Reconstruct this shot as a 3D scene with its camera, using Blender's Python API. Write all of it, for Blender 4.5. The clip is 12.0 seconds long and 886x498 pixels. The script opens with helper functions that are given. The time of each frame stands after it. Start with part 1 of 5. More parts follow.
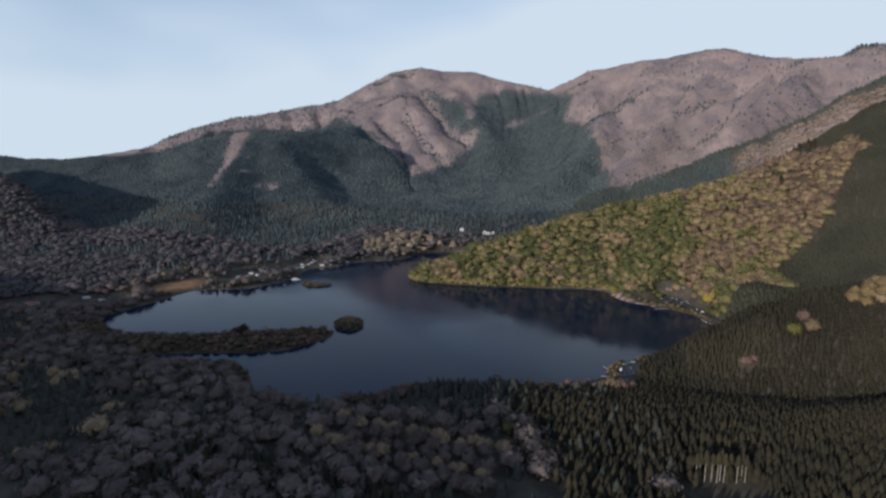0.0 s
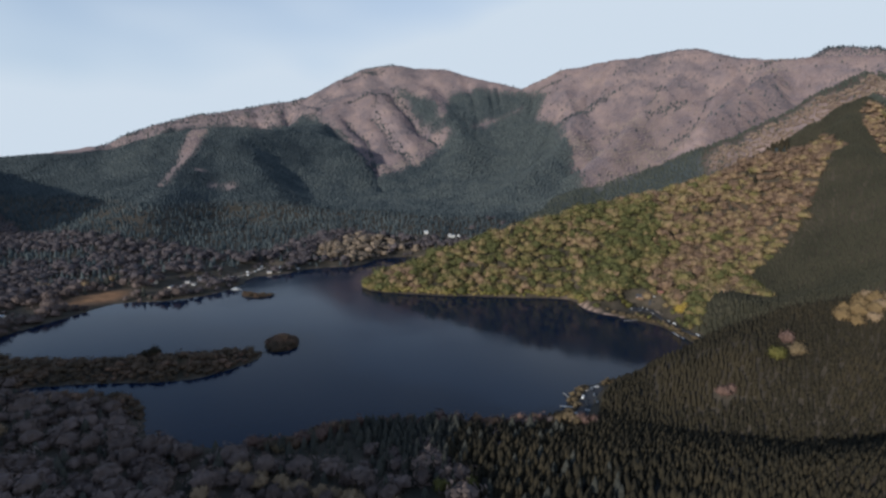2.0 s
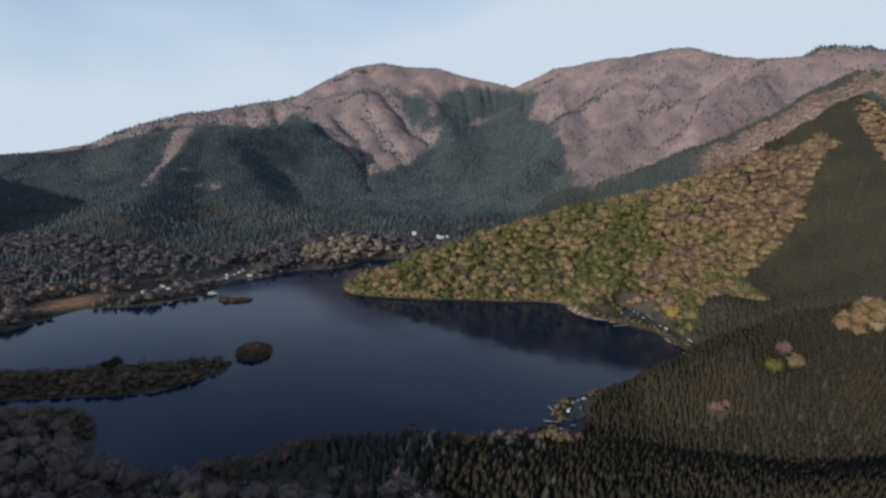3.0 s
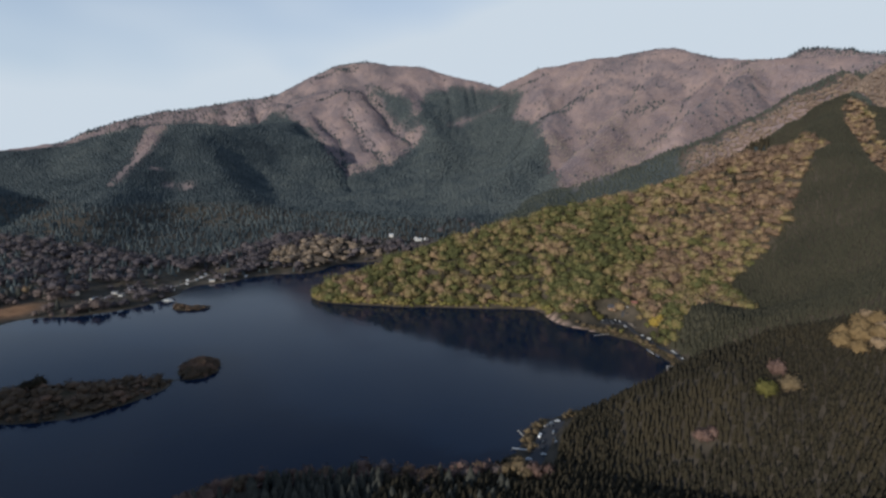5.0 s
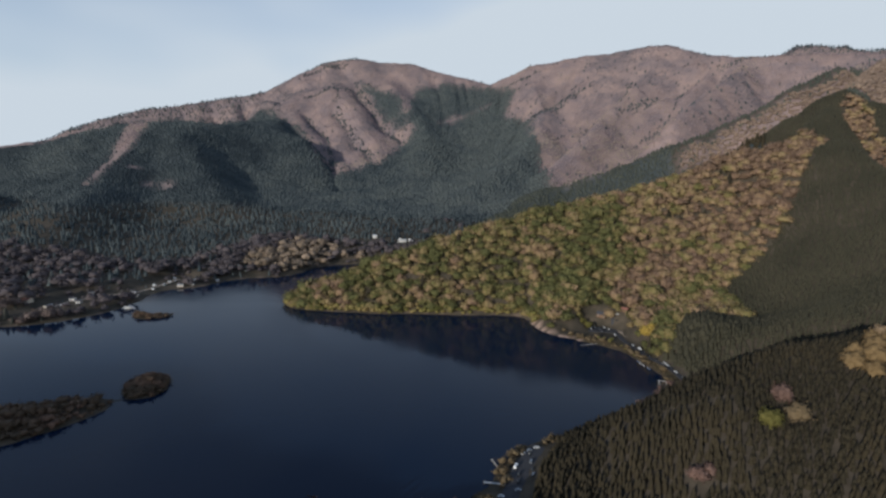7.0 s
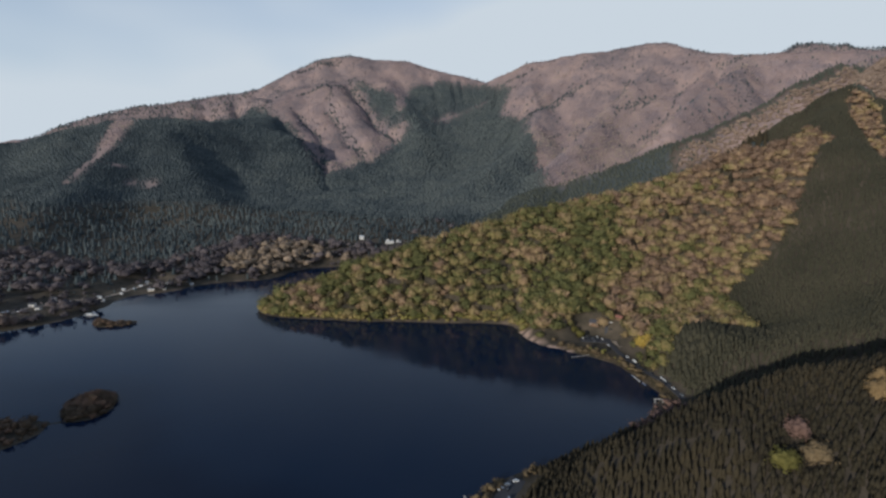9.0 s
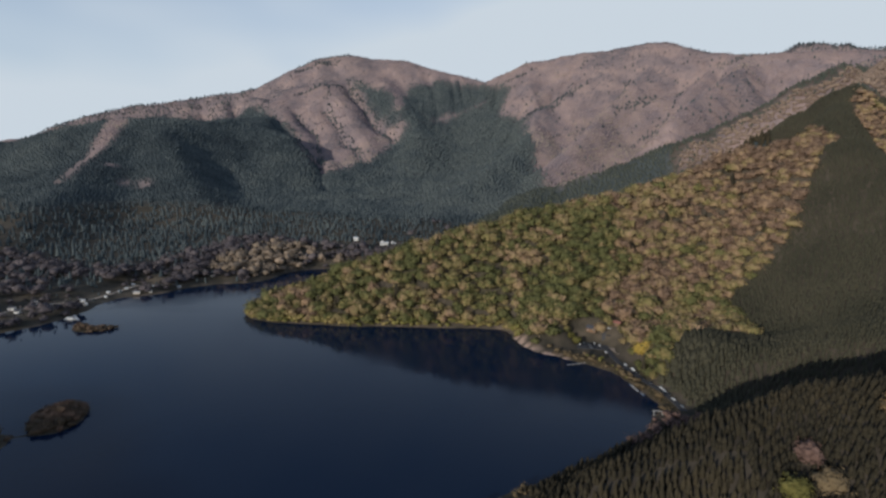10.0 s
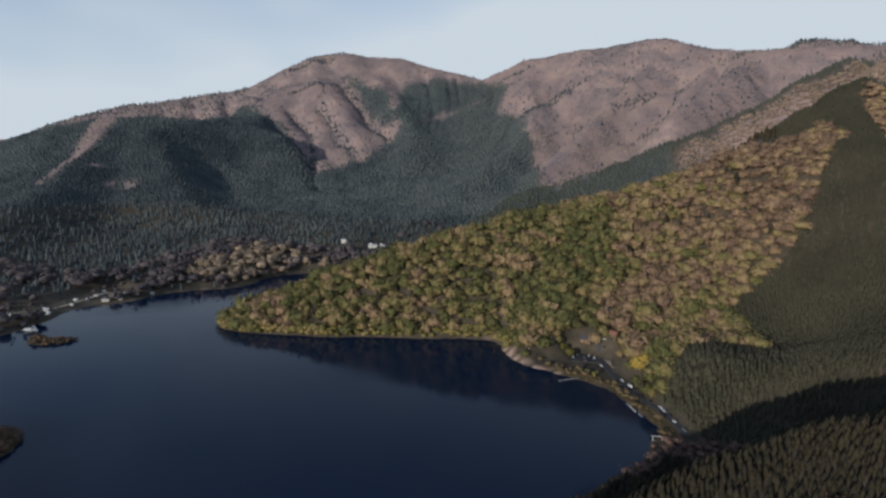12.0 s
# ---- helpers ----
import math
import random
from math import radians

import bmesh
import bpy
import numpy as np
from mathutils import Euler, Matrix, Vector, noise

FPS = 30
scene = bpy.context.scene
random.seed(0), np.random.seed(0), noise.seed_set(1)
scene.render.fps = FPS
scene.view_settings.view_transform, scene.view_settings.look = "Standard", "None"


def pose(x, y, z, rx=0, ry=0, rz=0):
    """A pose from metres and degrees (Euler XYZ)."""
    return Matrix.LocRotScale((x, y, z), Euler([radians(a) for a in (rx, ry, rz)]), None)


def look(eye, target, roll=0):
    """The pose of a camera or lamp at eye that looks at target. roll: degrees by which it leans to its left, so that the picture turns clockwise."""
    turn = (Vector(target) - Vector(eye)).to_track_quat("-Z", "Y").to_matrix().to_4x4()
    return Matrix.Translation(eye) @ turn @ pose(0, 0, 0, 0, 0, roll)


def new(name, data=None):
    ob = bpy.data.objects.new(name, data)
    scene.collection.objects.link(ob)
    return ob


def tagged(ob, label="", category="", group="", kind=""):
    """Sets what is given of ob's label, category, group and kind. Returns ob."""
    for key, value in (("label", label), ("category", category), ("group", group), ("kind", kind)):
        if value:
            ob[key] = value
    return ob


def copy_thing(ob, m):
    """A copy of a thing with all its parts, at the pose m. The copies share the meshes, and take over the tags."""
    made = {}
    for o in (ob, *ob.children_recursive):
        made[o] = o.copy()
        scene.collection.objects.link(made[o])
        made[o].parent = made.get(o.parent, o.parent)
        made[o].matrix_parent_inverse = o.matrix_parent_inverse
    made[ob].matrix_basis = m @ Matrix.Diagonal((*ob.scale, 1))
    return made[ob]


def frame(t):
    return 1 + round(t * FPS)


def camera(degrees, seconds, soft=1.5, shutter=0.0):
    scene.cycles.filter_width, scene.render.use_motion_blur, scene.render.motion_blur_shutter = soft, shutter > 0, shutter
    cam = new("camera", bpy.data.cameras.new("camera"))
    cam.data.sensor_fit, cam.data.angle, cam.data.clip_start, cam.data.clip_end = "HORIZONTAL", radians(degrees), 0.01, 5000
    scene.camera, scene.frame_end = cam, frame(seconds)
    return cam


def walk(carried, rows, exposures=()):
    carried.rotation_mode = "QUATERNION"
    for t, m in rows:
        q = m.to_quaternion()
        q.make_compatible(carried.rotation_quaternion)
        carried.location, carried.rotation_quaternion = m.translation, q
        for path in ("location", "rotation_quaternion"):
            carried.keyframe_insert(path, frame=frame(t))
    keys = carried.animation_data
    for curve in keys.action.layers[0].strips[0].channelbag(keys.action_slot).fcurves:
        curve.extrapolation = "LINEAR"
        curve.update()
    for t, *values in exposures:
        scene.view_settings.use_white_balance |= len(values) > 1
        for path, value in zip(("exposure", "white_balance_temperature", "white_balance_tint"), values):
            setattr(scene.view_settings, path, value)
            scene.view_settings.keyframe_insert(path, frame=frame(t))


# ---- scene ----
cam = camera(83.1, 12.0, soft=2.55)
PATH = [
    (0, (-0.89, -21.27, 180.85), (-382.4, 888.7, 20.4), 0.7),
    (0.5, (0.46, -3.44, 180.8), (-367.5, 913.1, 21.8), 0.8),
    (1, (1.99, 14.36, 180.71), (-357.0, 933.9, 21.7), 0.9),
    (1.5, (3.77, 31.89, 180.6), (-345.2, 954.9, 20.1), 0.9),
    (2, (5.83, 48.74, 180.49), (-335.2, 975.2, 20.0), 0.9),
    (2.5, (7.85, 64.1, 180.37), (-323.2, 994.1, 20.4), 1.0),
    (3, (9.7, 76.74, 180.18), (-320.8, 1006.7, 19.2), 0.9),
    (5, (16.19, 120.37, 178.87), (-291.8, 1058.4, 19.4), 1.1),
    (5.5, (17.74, 130.98, 178.73), (-284.8, 1070.5, 19.2), 1.1),
    (6, (19.22, 141.53, 178.6), (-283.8, 1081.0, 19.1), 1.0),
    (6.5, (20.63, 152.13, 178.45), (-281.9, 1092.1, 17.5), 1.0),
    (7, (22.02, 162.65, 178.31), (-276.0, 1103.7, 16.8), 1.1),
    (9, (27.34, 203.74, 177.4), (-267.7, 1145.2, 14.4), 1.2),
    (9.5, (28.68, 213.94, 177.28), (-266.8, 1155.4, 14.8), 1.2),
    (10, (29.97, 224.19, 177.17), (-265.5, 1165.2, 14.7), 1.3),
    (10.5, (31.17, 234.47, 177.09), (-264.3, 1176.0, 15.1), 1.3),
    (11, (32.36, 244.65, 176.99), (-263.1, 1185.7, 13.5), 1.3),
    (11.5, (33.63, 254.97, 176.9), (-262.4, 1196.0, 12.9), 1.2),
    (12, (35.04, 265.24, 176.83), (-261.5, 1206.2, 13.3), 1.1),
]
walk(cam, [(t, look(eye, target, roll)) for t, eye, target, roll in PATH], [(0, 0.48, 5150, 6), (4, 0.40, 5250, 6), (12, 0.34, 5350, 6)])

# ---------------------------------------------------------------- daylight
SUN_EL, SUN_AZ = 13.2, 201.0      # degrees over the horizon; clockwise from +y
world = bpy.data.worlds.new("sky")
scene.world = world
world.use_nodes = True
wt = world.node_tree
for n in list(wt.nodes):
    wt.nodes.remove(n)
sky = wt.nodes.new("ShaderNodeTexSky")
sky.sky_type, sky.sun_disc = "NISHITA", False
sky.sun_elevation, sky.sun_rotation = radians(SUN_EL), radians(SUN_AZ)
sky.altitude, sky.air_density, sky.dust_density, sky.ozone_density = 800, 1.0, 2.0, 2.0
coord = wt.nodes.new("ShaderNodeTexCoord")
stretch = wt.nodes.new("ShaderNodeMapping")
stretch.inputs["Scale"].default_value = (0.9, 0.9, 2.2)
cirrus = wt.nodes.new("ShaderNodeTexNoise")
cirrus.inputs["Scale"].default_value, cirrus.inputs["Detail"].default_value = 1.3, 3
cirrus.inputs["Roughness"].default_value = 0.55
ramp = wt.nodes.new("ShaderNodeValToRGB")
ramp.color_ramp.elements[0].position, ramp.color_ramp.elements[1].position = 0.30, 0.60
ramp.color_ramp.elements[1].color = (0.85, 0.85, 0.85, 1)
veil = wt.nodes.new("ShaderNodeMix")
veil.data_type = "RGBA"
veil.inputs["B"].default_value = (5.32, 5.10, 4.72, 1)
back = wt.nodes.new("ShaderNodeBackground")
back.inputs["Strength"].default_value = 0.10
wout = wt.nodes.new("ShaderNodeOutputWorld")
wt.links.new(coord.outputs["Generated"], stretch.inputs["Vector"])
wt.links.new(stretch.outputs["Vector"], cirrus.inputs["Vector"])
wt.links.new(cirrus.outputs["Fac"], ramp.inputs["Fac"])
split = wt.nodes.new("ShaderNodeSeparateXYZ")
bank = wt.nodes.new("ShaderNodeMath")
bank.operation = "MULTIPLY_ADD"
bank.inputs[1].default_value, bank.inputs[2].default_value = 0.20, 1.02
lift = wt.nodes.new("ShaderNodeMath")
lift.operation = "MULTIPLY_ADD"
lift.inputs[1].default_value = -1.6
wisps = wt.nodes.new("ShaderNodeMath")
wisps.operation, wisps.use_clamp = "MULTIPLY_ADD", True
wisps.inputs[1].default_value = 0.6
wt.links.new(coord.outputs["Generated"], split.inputs["Vector"])
wt.links.new(split.outputs["X"], bank.inputs[0])
wt.links.new(split.outputs["Z"], lift.inputs[0])
wt.links.new(bank.outputs[0], lift.inputs[2])
wt.links.new(ramp.outputs["Color"], wisps.inputs[0])
wt.links.new(lift.outputs[0], wisps.inputs[2])
wt.links.new(wisps.outputs[0], veil.inputs["Factor"])
wt.links.new(sky.outputs["Color"], veil.inputs["A"])
wt.links.new(veil.outputs["Result"], back.inputs["Color"])
wt.links.new(back.outputs["Background"], wout.inputs["Surface"])

sun = new("sun", bpy.data.lights.new("sun", "SUN"))
sun.data.energy, sun.data.angle, sun.data.color = 3.1, radians(0.6), (1.0, 0.81, 0.60)
_a, _e = radians(SUN_AZ), radians(SUN_EL)
sun.matrix_world = look((0, 0, 900), (-math.sin(_a) * math.cos(_e), -math.cos(_a) * math.cos(_e), 900 - math.sin(_e)))


# ---------------------------------------------------------------- materials
def material(name, colours, scale=0.2, rough=0.85, bump=0.0, bump_scale=2.0, fine=None, island=0.0, metal=0.0, spec=0.3, tint=0.0):
    """Noise at two scales between two to four colours, with a bump; island: spread of brightness from piece to piece."""
    m = bpy.data.materials.new(name)
    m.use_nodes = True
    nt = m.node_tree
    bsdf = nt.nodes["Principled BSDF"]
    bsdf.inputs["Roughness"].default_value, bsdf.inputs["Metallic"].default_value = rough, metal
    bsdf.inputs["Specular IOR Level"].default_value = spec
    geo = nt.nodes.new("ShaderNodeNewGeometry")
    big = nt.nodes.new("ShaderNodeTexNoise")
    big.inputs["Scale"].default_value, big.inputs["Detail"].default_value = scale, 4
    nt.links.new(geo.outputs["Position"], big.inputs["Vector"])
    small = nt.nodes.new("ShaderNodeTexNoise")
    small.inputs["Scale"].default_value, small.inputs["Detail"].default_value = fine or scale * 9, 3
    nt.links.new(geo.outputs["Position"], small.inputs["Vector"])
    add = nt.nodes.new("ShaderNodeMath")
    add.operation = "MULTIPLY_ADD"
    add.inputs[1].default_value = 0.35
    nt.links.new(small.outputs["Fac"], add.inputs[0])
    nt.links.new(big.outputs["Fac"], add.inputs[2])
    last = add
    if tint:
        own = nt.nodes.new("ShaderNodeAttribute")
        own.attribute_name = "tint"
        vary = nt.nodes.new("ShaderNodeMath")
        vary.operation = "MULTIPLY_ADD"
        vary.inputs[1].default_value = tint
        nt.links.new(own.outputs["Fac"], vary.inputs[0])
        nt.links.new(add.outputs[0], vary.inputs[2])
        add = nt.nodes.new("ShaderNodeMath")
        add.operation = "SUBTRACT"
        add.inputs[1].default_value = tint * 0.5
        nt.links.new(vary.outputs[0], add.inputs[0])
        last = add
    if island:
        rnd = nt.nodes.new("ShaderNodeMath")
        rnd.operation = "MULTIPLY_ADD"
        rnd.inputs[1].default_value = island
        nt.links.new(geo.outputs["Random Per Island"], rnd.inputs[0])
        nt.links.new(add.outputs[0], rnd.inputs[2])
        sub = nt.nodes.new("ShaderNodeMath")
        sub.operation = "SUBTRACT"
        sub.inputs[1].default_value = island * 0.5
        nt.links.new(rnd.outputs[0], sub.inputs[0])
        last = sub
    cr = nt.nodes.new("ShaderNodeValToRGB")
    el = cr.color_ramp.elements
    while len(el) < len(colours):
        el.new(0.5)
    for k, c in enumerate(colours):
        el[k].position = 0.42 + 0.52 * k / max(1, len(colours) - 1)
        el[k].color = (*c, 1)
    nt.links.new(last.outputs[0], cr.inputs["Fac"])
    nt.links.new(cr.outputs["Color"], bsdf.inputs["Base Color"])
    if bump:
        tex = nt.nodes.new("ShaderNodeTexNoise")
        tex.inputs["Scale"].default_value, tex.inputs["Detail"].default_value = bump_scale, 4
        nt.links.new(geo.outputs["Position"], tex.inputs["Vector"])
        bm_ = nt.nodes.new("ShaderNodeBump")
        bm_.inputs["Strength"].default_value, bm_.inputs["Distance"].default_value = min(1.0, bump), bump
        nt.links.new(tex.outputs["Fac"], bm_.inputs["Height"])
        nt.links.new(bm_.outputs["Normal"], bsdf.inputs["Normal"])
    return m


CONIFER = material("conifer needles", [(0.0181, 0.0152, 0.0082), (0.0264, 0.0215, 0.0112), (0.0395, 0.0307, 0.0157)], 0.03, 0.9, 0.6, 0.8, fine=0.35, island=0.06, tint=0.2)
# bluish tone puts the distance haze into the needles' colour
FIR_FAR = material("far conifers hazed blue", [(0.0276, 0.0371, 0.0435), (0.0498, 0.0625, 0.0668), (0.0763, 0.0901, 0.0912), (0.0975, 0.1102, 0.1039)], 0.012, 0.9, fine=0.12, island=0.04, tint=0.55)
# lighter copy of CONIFER, lifting the trees that stand in shade
SHADE_CONIFER = material("conifer needles lightened for shade", [(0.0323, 0.0335, 0.0273), (0.0447, 0.0447, 0.0360), (0.0596, 0.0583, 0.0472)], 0.03, 0.9, 0.6, 0.8, fine=0.35, island=0.06, tint=0.2)
# lighter and greener than CONIFER, used beyond the gully
SLOPE = material("conifers beyond the gully", [(0.034, 0.033, 0.020), (0.046, 0.043, 0.026), (0.060, 0.054, 0.033)], 0.02, 0.9, 0.6, 0.8, fine=0.2, island=0.05, tint=0.2)
FIR_MID = material("conifers on the ridge", [(0.0484, 0.0541, 0.0427), (0.0641, 0.0698, 0.0527), (0.0826, 0.0869, 0.0641)], 0.012, 0.9, fine=0.12, island=0.04, tint=0.15)
WOOD = material("spring wood", [(0.085, 0.086, 0.030), (0.118, 0.108, 0.038), (0.168, 0.138, 0.053), (0.212, 0.162, 0.075), (0.245, 0.176, 0.094), (0.228, 0.152, 0.092), (0.150, 0.100, 0.067)], 0.05, 0.9, 0.6, 0.9, fine=0.3, island=0.05, tint=0.66)
GOLD = material("golden young leaves", [(0.2000, 0.1438, 0.0275), (0.2875, 0.2063, 0.0375), (0.3500, 0.2500, 0.0562)], 0.2, 0.9, 0.6, 0.9, island=0.1)
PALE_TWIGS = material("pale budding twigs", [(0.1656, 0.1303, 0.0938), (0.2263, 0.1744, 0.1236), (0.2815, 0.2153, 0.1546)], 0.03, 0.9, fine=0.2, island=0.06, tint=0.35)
ROSY = material("rosy budding twigs", [(0.1748, 0.1306, 0.0994), (0.2254, 0.1674, 0.1288), (0.2760, 0.2070, 0.1518)], 0.03, 0.9, fine=0.2, island=0.06, tint=0.3)
OLIVE = material("spring leaves olive", [(0.0925, 0.0925, 0.0238), (0.1600, 0.1425, 0.0400), (0.2200, 0.1750, 0.0612), (0.2950, 0.2188, 0.0912)], 0.035, 0.9, 0.6, 0.9, fine=0.3, island=0.06, tint=0.34)
OCHRE = material("ochre young leaves", [(0.1205, 0.0817, 0.0351), (0.1647, 0.1135, 0.0515), (0.2049, 0.1438, 0.0702)], 0.06, 0.9, 0.6, 0.9, fine=0.4, island=0.08)
TAN = material("budding twigs tan", [(0.1740, 0.1260, 0.0744), (0.2340, 0.1680, 0.1008), (0.3000, 0.2184, 0.1368)], 0.03, 0.9, 0.6, 0.9, fine=0.3, island=0.06, tint=0.3)
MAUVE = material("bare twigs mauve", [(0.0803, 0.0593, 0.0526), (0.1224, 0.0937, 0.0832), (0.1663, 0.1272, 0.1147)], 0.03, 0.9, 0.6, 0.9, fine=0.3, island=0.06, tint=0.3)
# bluer, greyer copy of MAUVE with the haze across the lake painted in
MAUVE_FAR = material("bare twigs hazed grey-mauve", [(0.0543, 0.0471, 0.0527), (0.0833, 0.0706, 0.0753), (0.1195, 0.0995, 0.0998)], 0.02, 0.9, 0.6, 0.9, fine=0.3, island=0.06, tint=0.3)
# brown-olive leaves, darker so that the colour holds the shore's shade
SHADE_OLIVE = material("brown-olive leaves darkened for shade", [(0.0566, 0.0436, 0.0277), (0.0936, 0.0648, 0.0410), (0.1502, 0.0916, 0.0616)], 0.03, 0.9, 0.6, 0.9, fine=0.3, island=0.06, tint=0.3)
# paler, greyer twigs: the mountain haze is put into the colour
BARE_FAR = material("leafless mountain wood paled for haze", [(0.1272, 0.1230, 0.1357), (0.2173, 0.1802, 0.1844), (0.2862, 0.2162, 0.2120), (0.3180, 0.2353, 0.2162), (0.3180, 0.2544, 0.1972)], 0.006, 0.95, fine=0.03, island=0.04, tint=0.6)
LIME = material("young leaves lime", [(0.0582, 0.0560, 0.0134), (0.0874, 0.0806, 0.0190), (0.1210, 0.1053, 0.0291)], 0.2, 0.9, 0.6, 0.9, island=0.1)
PINK = material("pinkish budding twigs", [(0.0874, 0.0540, 0.0427), (0.1223, 0.0765, 0.0607), (0.1616, 0.1035, 0.0832)], 0.1, 0.9, 0.6, 0.9, fine=0.4, island=0.08)
BRONZE = material("bronze young leaves", [(0.090, 0.064, 0.033), (0.122, 0.090, 0.048), (0.158, 0.118, 0.066)], 0.1, 0.9, 0.6, 0.9, fine=0.4, island=0.08)
BARK = material("bark", [(0.06, 0.045, 0.035), (0.12, 0.09, 0.07)], 1.0, 0.9, 0.2, 3)
PALE_BARK = material("pale bark", [(0.30, 0.27, 0.23), (0.45, 0.41, 0.36)], 1.0, 0.9, 0.1, 3)


def ground_material():
    """Forest floor, with heath, meadow and sand taking over where the named layers of the sheet say so."""
    m = bpy.data.materials.new("ground")
    m.use_nodes = True
    nt = m.node_tree
    bsdf = nt.nodes["Principled BSDF"]
    bsdf.inputs["Roughness"].default_value = 0.95
    bsdf.inputs["Specular IOR Level"].default_value = 0.15
    geo = nt.nodes.new("ShaderNodeNewGeometry")

    def noisy(scale, a, b, detail=6):
        tex = nt.nodes.new("ShaderNodeTexNoise")
        tex.inputs["Scale"].default_value, tex.inputs["Detail"].default_value = scale, detail
        tex.inputs["Roughness"].default_value = 0.62
        nt.links.new(geo.outputs["Position"], tex.inputs["Vector"])
        cr = nt.nodes.new("ShaderNodeValToRGB")
        cr.color_ramp.elements[0].position, cr.color_ramp.elements[1].position = 0.36, 0.64
        cr.color_ramp.elements[0].color, cr.color_ramp.elements[1].color = (*a, 1), (*b, 1)
        nt.links.new(tex.outputs["Fac"], cr.inputs["Fac"])
        return cr.outputs["Color"]

    last = noisy(0.05, (0.045, 0.040, 0.030), (0.095, 0.078, 0.058))
    # heath is paled for mountain haze, litter lightened to lift shaded gaps
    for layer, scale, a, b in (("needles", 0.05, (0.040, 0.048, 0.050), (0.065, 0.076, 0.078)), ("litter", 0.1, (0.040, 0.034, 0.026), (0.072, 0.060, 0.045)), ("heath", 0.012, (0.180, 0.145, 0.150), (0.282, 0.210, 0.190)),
                               ("stubble", 0.1, (0.22, 0.120, 0.060), (0.33, 0.185, 0.095)), ("meadow", 0.12, (0.060, 0.050, 0.024), (0.125, 0.088, 0.048)),
                               ("sand", 0.3, (0.36, 0.255, 0.20), (0.47, 0.345, 0.27))):
        at = nt.nodes.new("ShaderNodeAttribute")
        at.attribute_name = layer
        mix = nt.nodes.new("ShaderNodeMix")
        mix.data_type = "RGBA"
        nt.links.new(at.outputs["Fac"], mix.inputs["Factor"])
        nt.links.new(last, mix.inputs["A"])
        nt.links.new(noisy(scale, a, b), mix.inputs["B"])
        last = mix.outputs["Result"]
    nt.links.new(last, bsdf.inputs["Base Color"])
    tex = nt.nodes.new("ShaderNodeTexNoise")
    tex.inputs["Scale"].default_value, tex.inputs["Detail"].default_value = 0.06, 8
    tex.inputs["Roughness"].default_value = 0.7
    nt.links.new(geo.outputs["Position"], tex.inputs["Vector"])
    bump = nt.nodes.new("ShaderNodeBump")
    bump.inputs["Strength"].default_value, bump.inputs["Distance"].default_value = 0.25, 0.8
    nt.links.new(tex.outputs["Fac"], bump.inputs["Height"])
    nt.links.new(bump.outputs["Normal"], bsdf.inputs["Normal"])
    return m


def water_material():
    m = bpy.data.materials.new("lake water")
    m.use_nodes = True
    nt = m.node_tree
    bsdf = nt.nodes["Principled BSDF"]
    bsdf.inputs["Base Color"].default_value = (0.0048, 0.0125, 0.033, 1)
    bsdf.inputs["IOR"].default_value = 1.33
    bsdf.inputs["Specular IOR Level"].default_value = 0.23
    geo = nt.nodes.new("ShaderNodeNewGeometry")
    breeze = nt.nodes.new("ShaderNodeTexNoise")
    breeze.inputs["Scale"].default_value, breeze.inputs["Detail"].default_value = 0.006, 3
    breeze.inputs["Distortion"].default_value = 1.2
    nt.links.new(geo.outputs["Position"], breeze.inputs["Vector"])
    span = nt.nodes.new("ShaderNodeMapRange")
    span.inputs["From Min"].default_value, span.inputs["From Max"].default_value = 0.40, 0.64
    span.inputs["To Min"].default_value, span.inputs["To Max"].default_value = 0.04, 0.15
    nt.links.new(breeze.outputs["Fac"], span.inputs["Value"])
    nt.links.new(span.outputs["Result"], bsdf.inputs["Roughness"])
    waves = nt.nodes.new("ShaderNodeTexNoise")
    waves.inputs["Scale"].default_value, waves.inputs["Detail"].default_value = 0.5, 4
    nt.links.new(geo.outputs["Position"], waves.inputs["Vector"])
    bump = nt.nodes.new("ShaderNodeBump")
    bump.inputs["Strength"].default_value, bump.inputs["Distance"].default_value = 0.12, 0.3
    nt.links.new(waves.outputs["Fac"], bump.inputs["Height"])
    nt.links.new(bump.outputs["Normal"], bsdf.inputs["Normal"])
    return m


GROUND, WATER = ground_material(), water_material()

# ---------------------------------------------------------------- the lie of the land
FAR_SHORE = [(-595, 350), (-597, 390), (-606, 466), (-606, 500), (-560, 524), (-534, 568), (-530, 622), (-563, 690), (-531, 716),
             (-520, 768), (-497, 808), (-448, 842), (-455, 925), (-394, 985), (-345, 960), (-352, 850), (-372, 730)]
HILL_SHORE = [(-367, 697), (-327, 680), (-269, 692), (-179, 719), (-90, 752), (-58, 754), (-43, 722), (-26, 702), (2, 693), (38, 680), (57, 659), (78, 626), (84, 604)]
NEAR_SHORE = [(60, 556), (15, 500), (-12, 470), (-26, 445), (-30, 412), (-48, 386), (-105, 366), (-150, 348), (-178, 328), (-192, 298), (-236, 276), (-286, 268), (-303, 282), (-318, 296), (-336, 308), (-364, 306), (-395, 293), (-426, 275)]
SPIT_SHORE = [(-450, 272), (-434, 293), (-400, 314), (-361, 330), (-322, 354), (-316, 383), (-309, 416), (-326, 428), (-370, 402), (-414, 366), (-481, 331), (-529, 320), (-565, 336)]
LAKE = np.array(FAR_SHORE + HILL_SHORE + NEAR_SHORE + SPIT_SHORE, float)
ISLAND = np.array([(-331, 470), (-312, 470), (-298, 455), (-296, 440), (-306, 428), (-322, 432), (-334, 450)], float)
